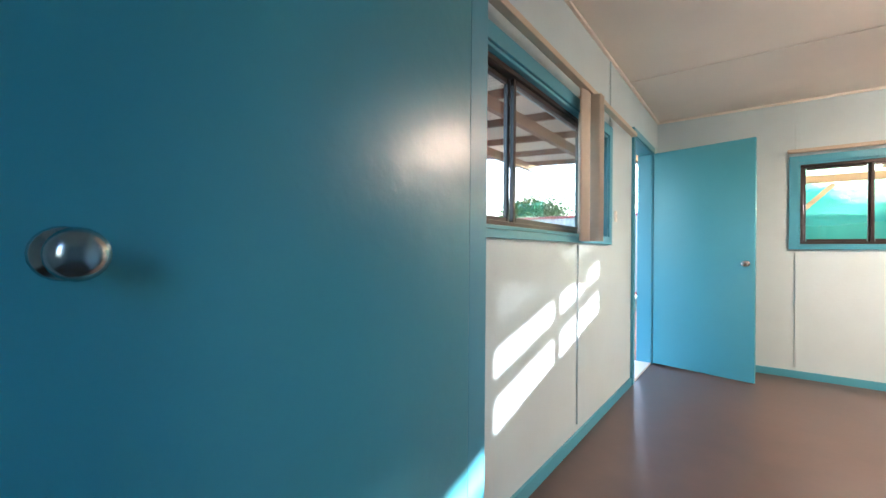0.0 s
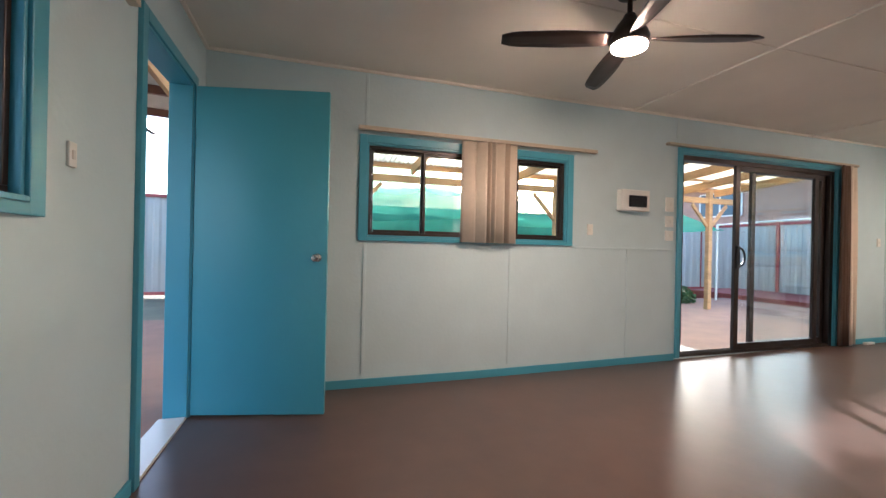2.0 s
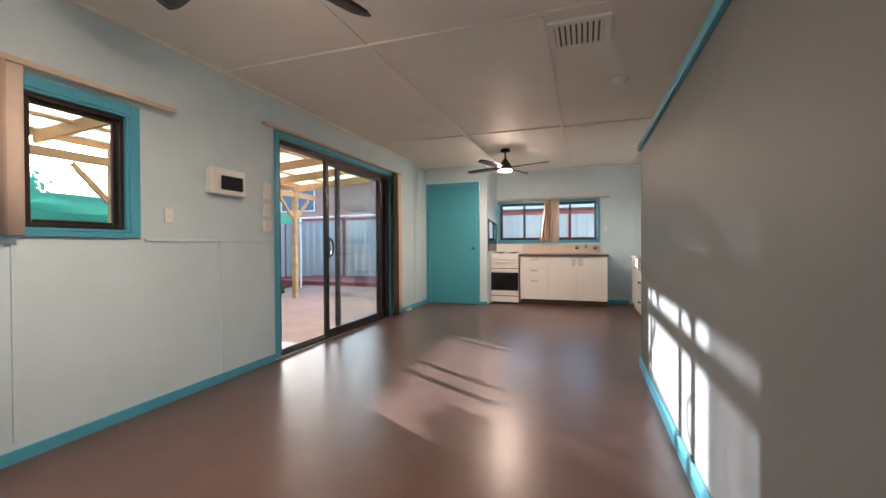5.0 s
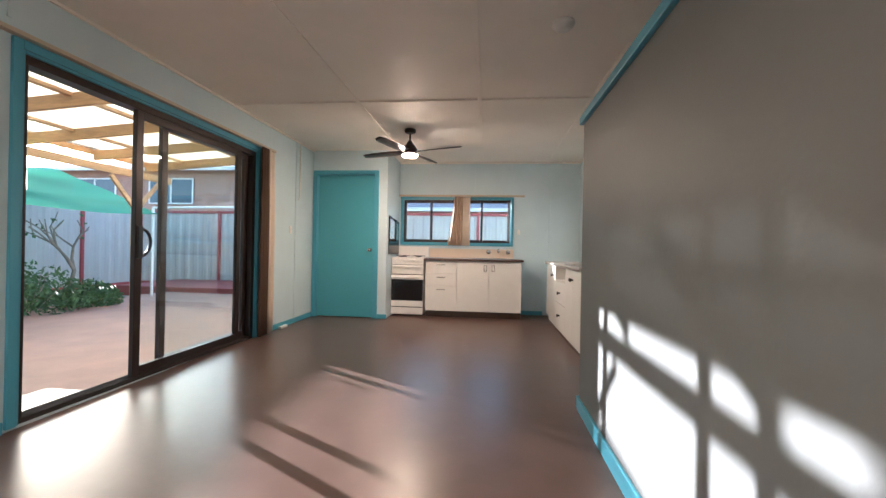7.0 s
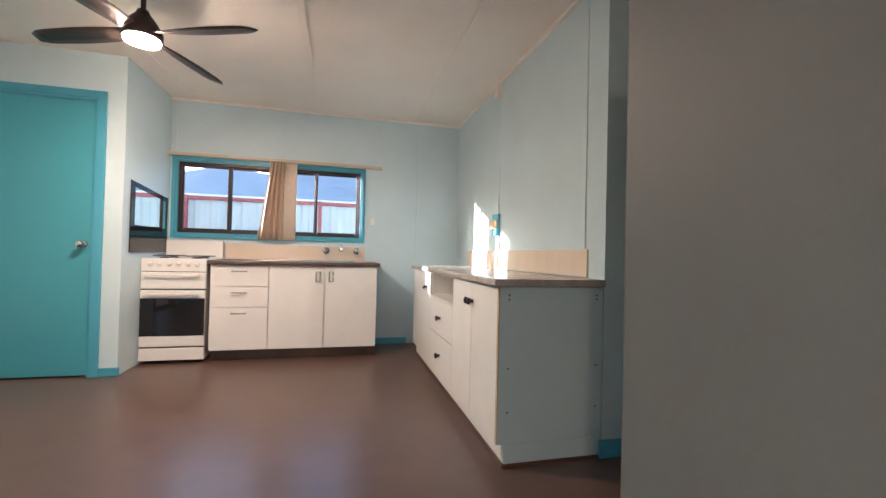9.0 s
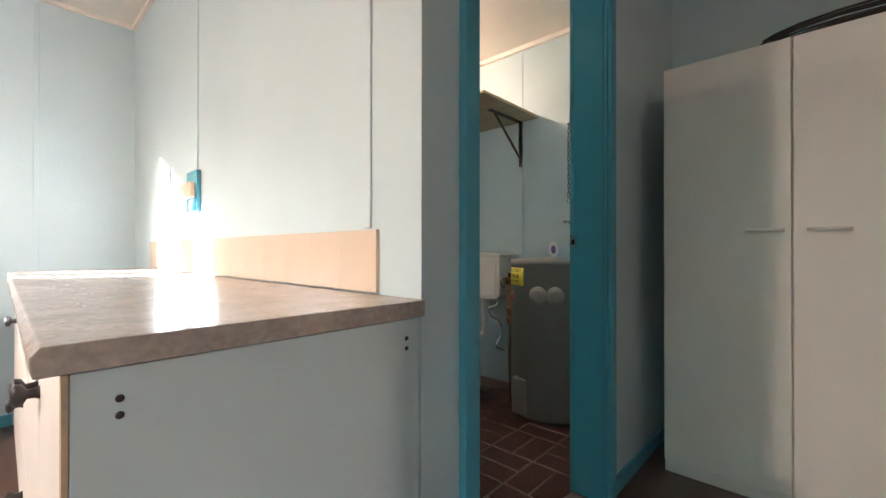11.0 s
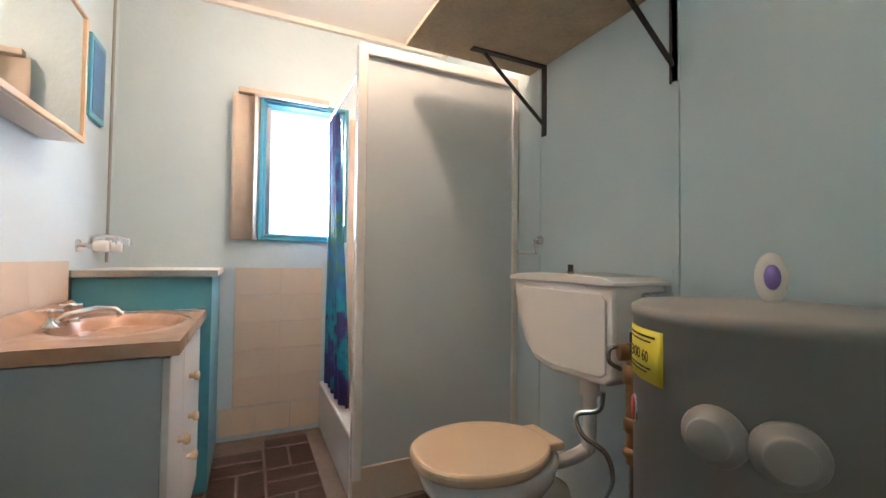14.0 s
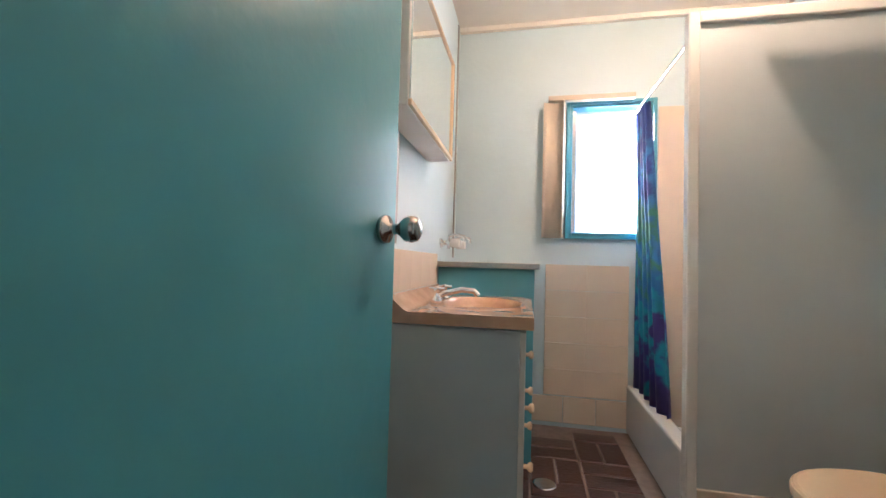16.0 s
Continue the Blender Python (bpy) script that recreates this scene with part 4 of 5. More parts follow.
Geo().box(1.29, YB - 0.008, 0.06, 1.93, YB - 0.001, 1.87).box(1.931, 7.51, 0.06, 1.938, YB - 0.01, 1.87).ob("sheet", TILE, root, 0.001)

# the shower curtain's print
m = bpy.data.materials.new("ocean_print_curtain")
m.use_nodes = True
nt = m.node_tree
b = nt.nodes["Principled BSDF"]
b.inputs["Roughness"].default_value = 0.45
tc = nt.nodes.new("ShaderNodeTexCoord")
sep = nt.nodes.new("ShaderNodeSeparateXYZ")
nt.links.new(tc.outputs["Object"], sep.inputs[0])
no = nt.nodes.new("ShaderNodeTexNoise")
no.inputs["Scale"].default_value, no.inputs["Detail"].default_value = 7.0, 5
nt.links.new(tc.outputs["Object"], no.inputs["Vector"])
ma = nt.nodes.new("ShaderNodeMath")
ma.operation = "MULTIPLY_ADD"
ma.inputs[1].default_value = 0.55
nt.links.new(sep.outputs[2], ma.inputs[0])
nt.links.new(no.outputs[0], ma.inputs[2])
sc = nt.nodes.new("ShaderNodeMath")
sc.operation = "MULTIPLY"
sc.inputs[1].default_value = 0.66
nt.links.new(ma.outputs[0], sc.inputs[0])
ramp = nt.nodes.new("ShaderNodeValToRGB")
ramp.color_ramp.interpolation = "EASE"
stops = ((0.26, (0.45, 0.42, 0.55)), (0.31, (0.03, 0.02, 0.13)), (0.50, (0.05, 0.03, 0.20)), (0.57, (0.02, 0.30, 0.42)), (0.64, (0.03, 0.16, 0.42)), (0.72, (0.05, 0.22, 0.16)),
         (0.80, (0.04, 0.20, 0.50)), (0.92, (0.03, 0.05, 0.24)))
while len(ramp.color_ramp.elements) < len(stops):
    ramp.color_ramp.elements.new(0.5)
for e, (p, c) in zip(ramp.color_ramp.elements, stops):
    e.position, e.color = p, (*c, 1)
nt.links.new(sc.outputs[0], ramp.inputs[0])
nt.links.new(ramp.outputs[0], b.inputs["Base Color"])
CURTAIN = m
drape("shower_curtain", "x", 1.172, 8.12, 8.32, 7.78, 8.27, 0.285, 1.82, 5, CURTAIN, "blue and purple sea-print shower curtain, drawn back", depth=0.022)

# louvre window
root = thing("window_4", (1.03, YB + 0.06, 1.12), "teal framed louvre window with frosted blades", "window", "", "structure")
g = Geo()
g.box(0.816, YB + 0.02, 1.136, 0.84, YB + 0.09, 1.884).box(1.22, YB + 0.02, 1.136, 1.244, YB + 0.09, 1.884)
g.ob("frame", CHROME, root, 0.002)
for k in range(7):
    z = 1.19 + 0.105 * k
    o = Geo().bar((0.84, YB + 0.055, z), (1.22, YB + 0.055, z), 0.006, 0.112).ob("pane", FROST, root)
    o.visible_shadow = False
vertical_blind("bath_blind", "y", YB - 0.06, [(0.705, 8), (0.765, 78)], 1.10, 1.905, (0.67, 1.15), "cream vertical blind pushed to one side")

# toilet with a wall cistern
root = thing("toilet", (1.5, 6.91, 0), "white pan toilet with cream lid", "toilet")
cx, cy = 1.43, 6.90
Geo().lathe((cx, cy, 0), [(0.125, 0.0), (0.12, 0.03), (0.10, 0.10), (0.095, 0.20), (0.13, 0.27), (0.175, 0.34), (0.185, 0.39), (0.17, 0.40)], 32, None, 1.25, 0.95).ob("pan", CERAMIC, root)
Geo().tube([(1.52, cy, 0.24), (1.60, cy, 0.27), (1.68, cy, 0.22), (1.71, cy, 0.12), (1.72, cy, 0.0)], [0.07, 0.068, 0.06, 0.055, 0.05], 16).ob("trap", CERAMIC, root)


def seat_outline(k, n=40):
    a = 2 * math.pi * k / n
    x, y = math.cos(a), math.sin(a)
    r = 0.245 if x < 0 else 0.20
    return cx - 0.005 + r * (abs(x) ** 0.9) * (1 if x > 0 else -1), cy + 0.185 * (abs(y) ** 0.85) * (1 if y > 0 else -1) * (1 - 0.22 * max(0, x))


o = Geo().prism([seat_outline(k) for k in range(40)], "z", 0.40, 0.438).ob("lid", SEAT, root, 0.014, seg=3)
Geo().box(1.60, cy - 0.08, 0.405, 1.66, cy + 0.08, 0.432).ob("hinge", SEAT, root, 0.006)
root = thing("cistern", (1.80, 6.915, 0.62), "white plastic wall-hung toilet cistern", "cistern")
prof = [(6.665, 0.93), (6.665, 0.66), (6.70, 0.632), (6.95, 0.622), (7.03, 0.64), (7.09, 0.70), (7.13, 0.78), (7.155, 0.87), (7.165, 0.93)]
Geo().prism(prof, "x", 1.70, 1.925).ob("tank", CERAMIC, root, 0.012, seg=3)
Geo().prism([(6.69, 0.885), (6.69, 0.67), (6.71, 0.655), (6.94, 0.645), (7.01, 0.66), (7.06, 0.71), (7.10, 0.79), (7.125, 0.87), (7.12, 0.89), (7.09, 0.905), (6.71, 0.905)], "x", 1.693, 1.70).ob("front_panel", CERAMIC, root, 0.005)
Geo().prism([(6.655, 0.928), (6.655, 0.942), (6.70, 0.955), (6.92, 0.963), (7.13, 0.955), (7.178, 0.942), (7.178, 0.928)], "x", 1.69, 1.935).ob("lid", CERAMIC, root, 0.005)
Geo().tube([(1.78, 6.93, 0.958), (1.78, 6.93, 0.99)], 0.010, 10).lathe((1.78, 6.93, 0.96), [(0.02, 0), (0.018, 0.004), (0.01, 0.006)], 12).ob("button", IRON, root)
Geo().hose([(1.80, 6.86, 0.625), (1.80, 6.86, 0.40), (1.79, 6.87, 0.36), (1.72, 6.885, 0.335), (1.60, 6.90, 0.33)], 0.024, 14).tube([(1.80, 6.86, 0.63), (1.80, 6.86, 0.55)], 0.034, 14).ob("flush_pipe", CERAMIC, root)

# hot water heater
hx, hy, hr = 1.69, 6.27, 0.245
root = thing("water_heater", (hx, hy, 0), "grey enamel electric storage water heater", "water heater")
Geo().lathe((hx, hy, 0), [(hr - 0.02, 0.0), (hr - 0.005, 0.02), (hr - 0.005, 0.08), (hr, 0.085), (hr, 0.885), (hr + 0.004, 0.887), (hr + 0.004, 0.907), (hr - 0.005, 0.914), (0.05, 0.925), (0.001, 0.925)], 56).ob("tank", HEATER, root)


def on_tank(a0, a1, z0, z1, off, name, mat, n=10):
    def at(u, v):
        a = radians(a0 + (a1 - a0) * u)
        return (hx + (hr + off) * math.cos(a), hy + (hr + off) * math.sin(a), z0 + (z1 - z0) * v)
    return Geo().grid(at, n, 1).ob(name, mat, root, 0, 0.001)


on_tank(129, 168, 0.765, 0.868, 0.002, "sticker", YELLOW)
for z, a0, a1, h in ((0.852, 133, 163, 0.004), (0.843, 133, 160, 0.003), (0.79, 135, 160, 0.003), (0.782, 135, 157, 0.003)):
    on_tank(a0, a1, z, z + h, 0.0032, "sticker_line", INK, 6)
a = radians(149)
text_on("1300 60", 0.032, Matrix.Translation((hx + (hr + 0.005) * math.cos(a), hy + (hr + 0.005) * math.sin(a), 0.815)) @ Matrix.Rotation(a + math.pi / 2, 4, "Z") @ Matrix.Rotation(math.pi / 2, 4, "X"),
        INK, "sticker_number", root)
for aa, z in ((190, 0.715), (212, 0.715)):
    a = radians(aa)
    d = Vector((math.cos(a), math.sin(a), 0))
    Geo().lathe(Vector((hx, hy, z)) + d * (hr - 0.006), [(0.05, 0), (0.05, 0.014), (0.046, 0.02), (0.035, 0.022), (0.034, 0.034), (0.03, 0.037), (0.001, 0.037)], 26, d.to_track_quat("Z", "Y").to_matrix().to_4x4()).ob("cap", HEATER, root)
a = radians(141)
d = Vector((math.cos(a), math.sin(a), 0))
Geo().lathe(Vector((hx, hy, 0.69)) + d * (hr - 0.002), [(0.032, 0), (0.032, 0.004), (0.028, 0.006), (0.001, 0.006)], 20, d.to_track_quat("Z", "Y").to_matrix().to_4x4(), 0.62, 1).ob("badge_rim", CHROME, root)
Geo().lathe(Vector((hx, hy, 0.69)) + d * (hr + 0.004), [(0.026, 0), (0.026, 0.002), (0.001, 0.0025)], 20, d.to_track_quat("Z", "Y").to_matrix().to_4x4(), 0.62, 1).ob("badge", RED, root)
Geo().box(1.44, 6.30, 0.02, 1.50, 6.40, 0.23).ob("foot_cover", HEATER, root, 0.01)
root = thing("pipework", (1.60, 6.56, 0.3), "brass valve with copper and braided pipes", "pipes")
vx, vy = 1.62, 6.53
Geo().tube([(vx, vy, 0.50), (vx, vy, 0.80)], 0.018, 12).tube([(vx - 0.03, vy + 0.02, 0.775), (vx + 0.07, vy - 0.04, 0.775)], 0.022, 12).lathe((vx, vy, 0.70), [(0.026, 0), (0.026, 0.04), (0.018, 0.045)], 8).lathe(
    (vx, vy, 0.58), [(0.024, 0), (0.024, 0.03), (0.018, 0.035)], 8).lathe((vx, vy, 0.52), [(0.026, 0), (0.026, 0.02), (0.018, 0.022)], 8).ob("valve", BRASS, root)
Geo().tube([(vx, vy, 0.80), (vx, vy, 0.825)], 0.010, 10).ob("lever", BLACK, root)
Geo().hose([(vx - 0.035, vy + 0.02, 0.79), (vx - 0.05, vy + 0.03, 0.78), (vx - 0.05, vy + 0.03, 0.75), (vx - 0.02, vy + 0.02, 0.73)], 0.006, 8).hose(
    [(vx - 0.05, vy + 0.05, 0.67), (vx - 0.055, vy + 0.06, 0.62), (vx - 0.09, vy + 0.10, 0.60), (vx - 0.08, vy + 0.09, 0.55), (vx - 0.04, vy + 0.05, 0.51), (vx - 0.03, vy + 0.04, 0.44), (vx - 0.06, vy + 0.06, 0.36), (vx - 0.02, vy + 0.03, 0.33)],
    0.007, 10).tube([(vx, vy, 0.52), (vx, vy, 0.25), (vx + 0.02, vy, 0.0)], 0.011, 10).ob("hose", STEEL, root)
Geo().tube([(1.80, 6.60, 0.90), (1.80, 6.64, 0.90), (1.86, 6.655, 0.90), (1.93, 6.655, 0.90)], 0.012, 10).ob("inlet", CHROME, root)
root = thing("air_freshener", (1.715, 6.275, 0.925), "white oval air freshener with purple gel", "air freshener")
d = Vector((-0.8, -0.55, 0.15))
mm = d.to_track_quat("Z", "Y").to_matrix().to_4x4()
Geo().lathe((1.715, 6.275, 0.972), [(0.030, -0.012), (0.036, -0.008), (0.038, 0.0), (0.036, 0.008), (0.026, 0.012), (0.001, 0.012)], 24, mm, 0.75, 1.4).ob("shell", WHITEP, root)
Geo().lathe(Vector((1.715, 6.275, 0.972)) + d.normalized() * 0.011, [(0.020, 0), (0.018, 0.004), (0.001, 0.005)], 20, mm, 0.75, 1.35).ob("gel", PURPLE, root)

# shelf on brackets
root = thing("wall_shelf", (1.63, 6.96, 1.89), "deep particle-board wall shelf on iron brackets", "shelf")
Geo().box(1.31, 6.50, 1.885, 1.938, 7.385, 1.901).ob("board", PARTICLE, root, 0.001)
for y in (7.275, 6.645):
    Geo().box(1.934, y - 0.015, 1.565, 1.9395, y + 0.015, 1.885).box(1.56, y - 0.015, 1.878, 1.934, y + 0.015, 1.8845).bar((1.62, y, 1.876), (1.93, y, 1.62), 0.012, 0.012).ob("bracket", IRON, root, 0.001)

root = thing("paper_holder", (1.93, 7.31, 1.11), "chrome wire toilet paper holder", "paper holder")
Geo().lathe((1.939, 7.30, 1.095), [(0.022, 0), (0.02, 0.01), (0.008, 0.03)], 14, Vector((-1, 0, 0)).to_track_quat("Z", "Y").to_matrix().to_4x4()).tube(
    [(1.90, 7.30, 1.095), (1.89, 7.28, 1.065), (1.89, 7.27, 1.035), (1.89, 7.40, 1.035), (1.89, 7.41, 1.05)], 0.005, 8).ob("wire", CHROME, root)
root = thing("wall_hook", (1.09, 5.80, 1.09), "chrome wall hook beside the doorway", "hook")
Geo().tube([(1.09, 5.791, 1.090), (1.09, 5.86, 1.093), (1.09, 5.885, 1.094)], [0.004, 0.0032, 0.004], 12).lathe((1.09, 5.891, 1.094), [(0.002, -0.007), (0.006, -0.004), (0.0075, 0), (0.006, 0.004), (0.002, 0.007)], 14).tube(
    [(1.09, 5.80, 1.084), (1.09, 5.872, 1.086)], 0.0022, 8).ob("hook", STEEL, root)
root = thing("chain", (1.09, 5.872, 1.42), "hanging steel chain with a ring end", "chain")
for k in range(16):
    z = 1.51 - 0.02 * k
    s = (0, 1) if k % 2 else (1, 0)
    Geo().tube([(1.09 + s[0] * 0.0045 * math.cos(q * math.pi / 6), 5.872 + s[1] * 0.0045 * math.cos(q * math.pi / 6), z + 0.0135 * math.sin(q * math.pi / 6)) for q in range(13)], 0.0016, 6).ob("link", IRON, root)
Geo().tube([(1.09, 5.872 + 0.006 * math.cos(q * math.pi / 8), 1.185 + 0.008 * math.sin(q * math.pi / 8)) for q in range(17)], 0.002, 8).ob("ring", STEEL, root)
Geo().tube([(1.09, 5.791, 1.522), (1.09, 5.877, 1.522)], 0.003, 8).ob("nail", IRON, root)

# vanity
root = thing("vanity", (0.35, 7.46, 0), "aqua and white vanity with tan marble basin top", "vanity")
Geo().box(0.128, 7.08, 0.08, 0.545, 7.81, 0.738).ob("body", VANITY, root, 0.002)
Geo().box(0.13, 7.10, 0, 0.50, 7.80, 0.08).ob("kick", DARKWOOD, root, 0.002)
Geo().box(0.545, 7.082, 0.085, 0.563, 7.34, 0.735).ob("drawer_bank", WHITE, root, 0.003)
Geo().box(0.545, 7.346, 0.085, 0.563, 7.808, 0.735).ob("door", WHITE, root, 0.003)
for y, z in ((7.48, 0.585), (7.48, 0.445), (7.25, 0.455), (7.48, 0.31), (7.25, 0.26)):
    Geo().lathe((0.563, y, z), [(0.008, 0), (0.007, 0.012), (0.015, 0.018), (0.017, 0.026), (0.011, 0.032), (0.001, 0.033)], 14, Vector((1, 0, 0)).to_track_quat("Z", "Y").to_matrix().to_4x4()).ob("knob", SEAT, root)


def basin(u, v):
    x, y = 0.135 + 0.45 * u, 7.06 + 0.76 * v
    q = ((x - 0.375) / 0.165) ** 2 + ((y - 7.44) / 0.235) ** 2
    z = 0.782
    if q < 1:
        z -= 0.11 * (1 - q) ** 0.55
    elif q < 1.25:
        z += 0.004 * math.sin((q - 1) / 0.25 * math.pi)
    if u < 0.13:
        z += 0.05 * (1 - u / 0.13) ** 1.2
    return (x, y, z)


g = Geo().grid(basin, 44, 60)
g.grid(lambda u, v: (0.585, 7.06 + 0.76 * u, 0.745 + 0.037 * v), 4, 1).grid(lambda u, v: (0.135 + 0.45 * u, 7.06, 0.745 + (basin(u, 0)[2] - 0.745) * v), 44, 1, False)
g.grid(lambda u, v: (0.135 + 0.45 * u, 7.82, 0.745 + (basin(u, 1)[2] - 0.745) * v), 44, 1, False).grid(lambda u, v: (0.135 + 0.45 * u, 7.06 + 0.76 * v, 0.745), 2, 2)
g.ob("basin_top", MARBLE, root)
for y in (7.36, 7.52):
    g = Geo().lathe((0.225, y, 0.785), [(0.024, 0), (0.02, 0.012), (0.011, 0.02), (0.010, 0.045), (0.014, 0.05), (0.012, 0.06), (0.001, 0.062)], 16)
    g.tube([(0.195, y, 0.838), (0.255, y, 0.838)], 0.006, 8).tube([(0.225, y - 0.03, 0.838), (0.225, y + 0.03, 0.838)], 0.006, 8)
    g.ob("tap", CHROME, root)
Geo().lathe((0.215, 7.44, 0.785), [(0.024, 0), (0.018, 0.014), (0.013, 0.02)], 14).tube([(0.215, 7.44, 0.795), (0.24, 7.44, 0.815), (0.31, 7.44, 0.832), (0.36, 7.44, 0.828), (0.375, 7.44, 0.81)], 0.012, 12).ob("spout", CHROME, root)

root = thing("laundry_ledge", (0.36, 8.08, 0), "teal boxed ledge with a metal-edged top", "ledge")
Geo().box(0.128, 7.83, 0, 0.60, YB - 0.004, 0.915).ob("box", TEAL, root, 0.002)
Geo().box(0.126, 7.815, 0.918, 0.618, YB - 0.003, 0.945).ob("top", WHITE, root, 0.002)
Geo().box(0.126, 7.808, 0.918, 0.622, 7.814, 0.944).ob("edging", STEEL, root, 0.001)
for y in (7.90, 8.10):
    rr = thing("wall_tap", (0.12, y, 1.04), "chrome laundry wall tap", "tap", "laundry taps")
    g = Geo().lathe((0.121, y, 1.04), [(0.026, 0), (0.022, 0.01), (0.012, 0.014), (0.012, 0.05), (0.02, 0.055), (0.022, 0.085), (0.014, 0.092), (0.001, 0.093)], 16, Vector((1, 0, 0)).to_track_quat("Z", "Y").to_matrix().to_4x4())
    g.tube([(0.16, y, 1.045), (0.165, y, 1.075), (0.20, y, 1.085), (0.245, y, 1.075), (0.25, y, 1.05)], 0.008, 8)
    g.ob("body", CHROME, rr)
    Geo().lathe((0.172, y, 1.04), [(0.02, 0), (0.024, 0.006), (0.025, 0.045), (0.02, 0.052)], 14, Vector((1, 0, 0)).to_track_quat("Z", "Y").to_matrix().to_4x4()).ob("handle", CERAMIC, rr)

root = thing("mirror_cabinet", (0.18, 7.24, 1.38), "white mirror-door bathroom cabinet", "mirror cabinet")
Geo().box(0.128, 6.90, 1.375, 0.225, 7.545, 1.80).ob("case", WHITE, root, 0.004)
Geo().box(0.2255, 6.91, 1.395, 0.231, 7.53, 1.79).ob("mirror", MIRROR, root, 0.001)
Geo().box(0.2256, 6.90, 1.375, 0.238, 7.545, 1.393).box(0.2256, 6.90, 1.792, 0.238, 7.545, 1.80).box(0.2256, 7.53, 1.393, 0.238, 7.545, 1.792).ob("frame", SEAT, root, 0.002)
root = thing("blue_picture", (0.13, 8.03, 1.6), "small blue framed picture on the wall", "picture")
Geo().box(0.121, 7.94, 1.58, 0.135, 8.12, 1.93).ob("frame", TEAL, root, 0.003)
Geo().box(0.1352, 7.96, 1.605, 0.137, 8.10, 1.905).ob("print", BLUEPIC, root, 0)

root = thing("floor_drain", (0.64, 7.68, 0), "round steel floor drain", "drain")
Geo().lathe((0.655, 7.66, -0.004), [(0.05, 0), (0.05, 0.009), (0.042, 0.010), (0.001, 0.008)], 22).ob("grate", STEEL, root)
LX, LY = 1.13, 7.18
root = thing("bath_lamp", (LX, LY, ZC), "bare warm bulb in a white batten holder", "ceiling lamp")
Geo().lathe((LX, LY, ZC - 0.07), [(0.022, 0), (0.026, 0.02), (0.03, 0.045), (0.055, 0.05), (0.06, 0.07)], 24).ob("base", WHITEP, root)
Geo().lathe((LX, LY, ZC - 0.185), [(0.004, 0), (0.018, 0.006), (0.029, 0.022), (0.032, 0.042), (0.027, 0.066), (0.017, 0.09), (0.014, 0.116)], 24).ob("bulb", BATHLAMP, root)

# ---- outside ----
structure(Geo().box(-400, -400, -0.30, 400, 400, -0.16).ob("ground", SOIL), "dry earth and grass ground", "ground")
structure(Geo().box(-8.6, 0.4, -0.16, XL - 0.12, 10.2, -0.05).ob("pavement_patio", PAVER, None, 0.01), "pink terracotta paved patio", "pavement")
structure(Geo().box(-7.5, -5.0, -0.16, 3, YF - 0.12, -0.05).ob("pavement_verandah", PAVER, None, 0.01), "terracotta paved verandah", "pavement")
structure(Geo().box(-9.8, 10.2, -0.16, -2, 12.2, 0.06).ob("pavement_red", DECK, None, 0.01), "red painted slab step by the fence", "pavement")
structure(Geo().box(-3.64, YF - 0.14, -0.08, -2.92, YF + 0.01, -0.03).ob("trim_threshold", WHITEP, None, 0.004), "pale worn timber door threshold", "trim")
root = thing("door_mat", (-4.3, 4.0, -0.05), "dark woven door mat on the patio", "door mat")
Geo().box(-4.55, 3.75, -0.05, -4.15, 4.35, -0.035).ob("mat", BLACK, root, 0.005)


def fence(name, axis, c, a0, a1, top, label):
    root = thing(name, (c, a0, -0.16) if axis == "x" else (a0, c, -0.16), label, "fence")

    def at(a, off, z):
        return (c + off, a, z) if axis == "x" else (a, c + off, z)
    n = int((a1 - a0) / 0.045)
    prof = (0, 0, 0, 0.02, 0.02, 0.02)
    Geo().grid(lambda u, v: at(a0 + (a1 - a0) * u, prof[int(round(u * n)) % 6], -0.1 + (top - 0.02) * v + 0.1 * v), n, 1, False).ob("sheet", FENCE, root)
    g = Geo()
    k = a0
    while k <= a1 + 0.1:
        p, q = at(k - 0.035, -0.045, -0.16), at(k + 0.035, 0.065, top + 0.02)
        g.box(*[min(i, j) for i, j in zip(p, q)], *[max(i, j) for i, j in zip(p, q)])
        k += 2.38
    for z in (-0.1, top - 0.06):
        p, q = at(a0, -0.03, z), at(a1, 0.05, z + 0.07)
        g.box(*[min(i, j) for i, j in zip(p, q)], *[max(i, j) for i, j in zip(p, q)])
    g.ob("posts", FENCERED, root, 0.004)
    return root


fence("fence", "x", -11.2, -6.0, 12.4, 2.10, "cream steel fence with dark red posts")
fence("fence", "y", 12.4, -11.2, 8.5, 1.95, "cream steel fence with dark red posts")
fence("fence", "y", -7.2, -11.2, 8.5, 1.45, "cream steel fence with dark red posts")


def wave_sheet(name, x0, x1, y0, y1, z0, z1, run, mat, label, amp=0.012, pitch=0.076):
    """A corrugated roof sheet; the waves run along 'x' or 'y'. z0 at the start of the run, z1 at its end."""
    L = (y1 - y0) if run == "x" else (x1 - x0)
    n = int(L / pitch * 6)

    def at(u, v):
        w = amp * math.sin(u * L / pitch * 2 * math.pi)
        if run == "x":
            return (x0 + (x1 - x0) * v, y0 + (y1 - y0) * u, z0 + (z1 - z0) * v + w)
        return (x0 + (x1 - x0) * u, y0 + (y1 - y0) * v, z0 + (z1 - z0) * v + w)
    o = Geo().grid(at, n, 4).ob(name, mat, None, 0, 0.001)
    return tagged(o, label, "roof sheet", "", "structure")


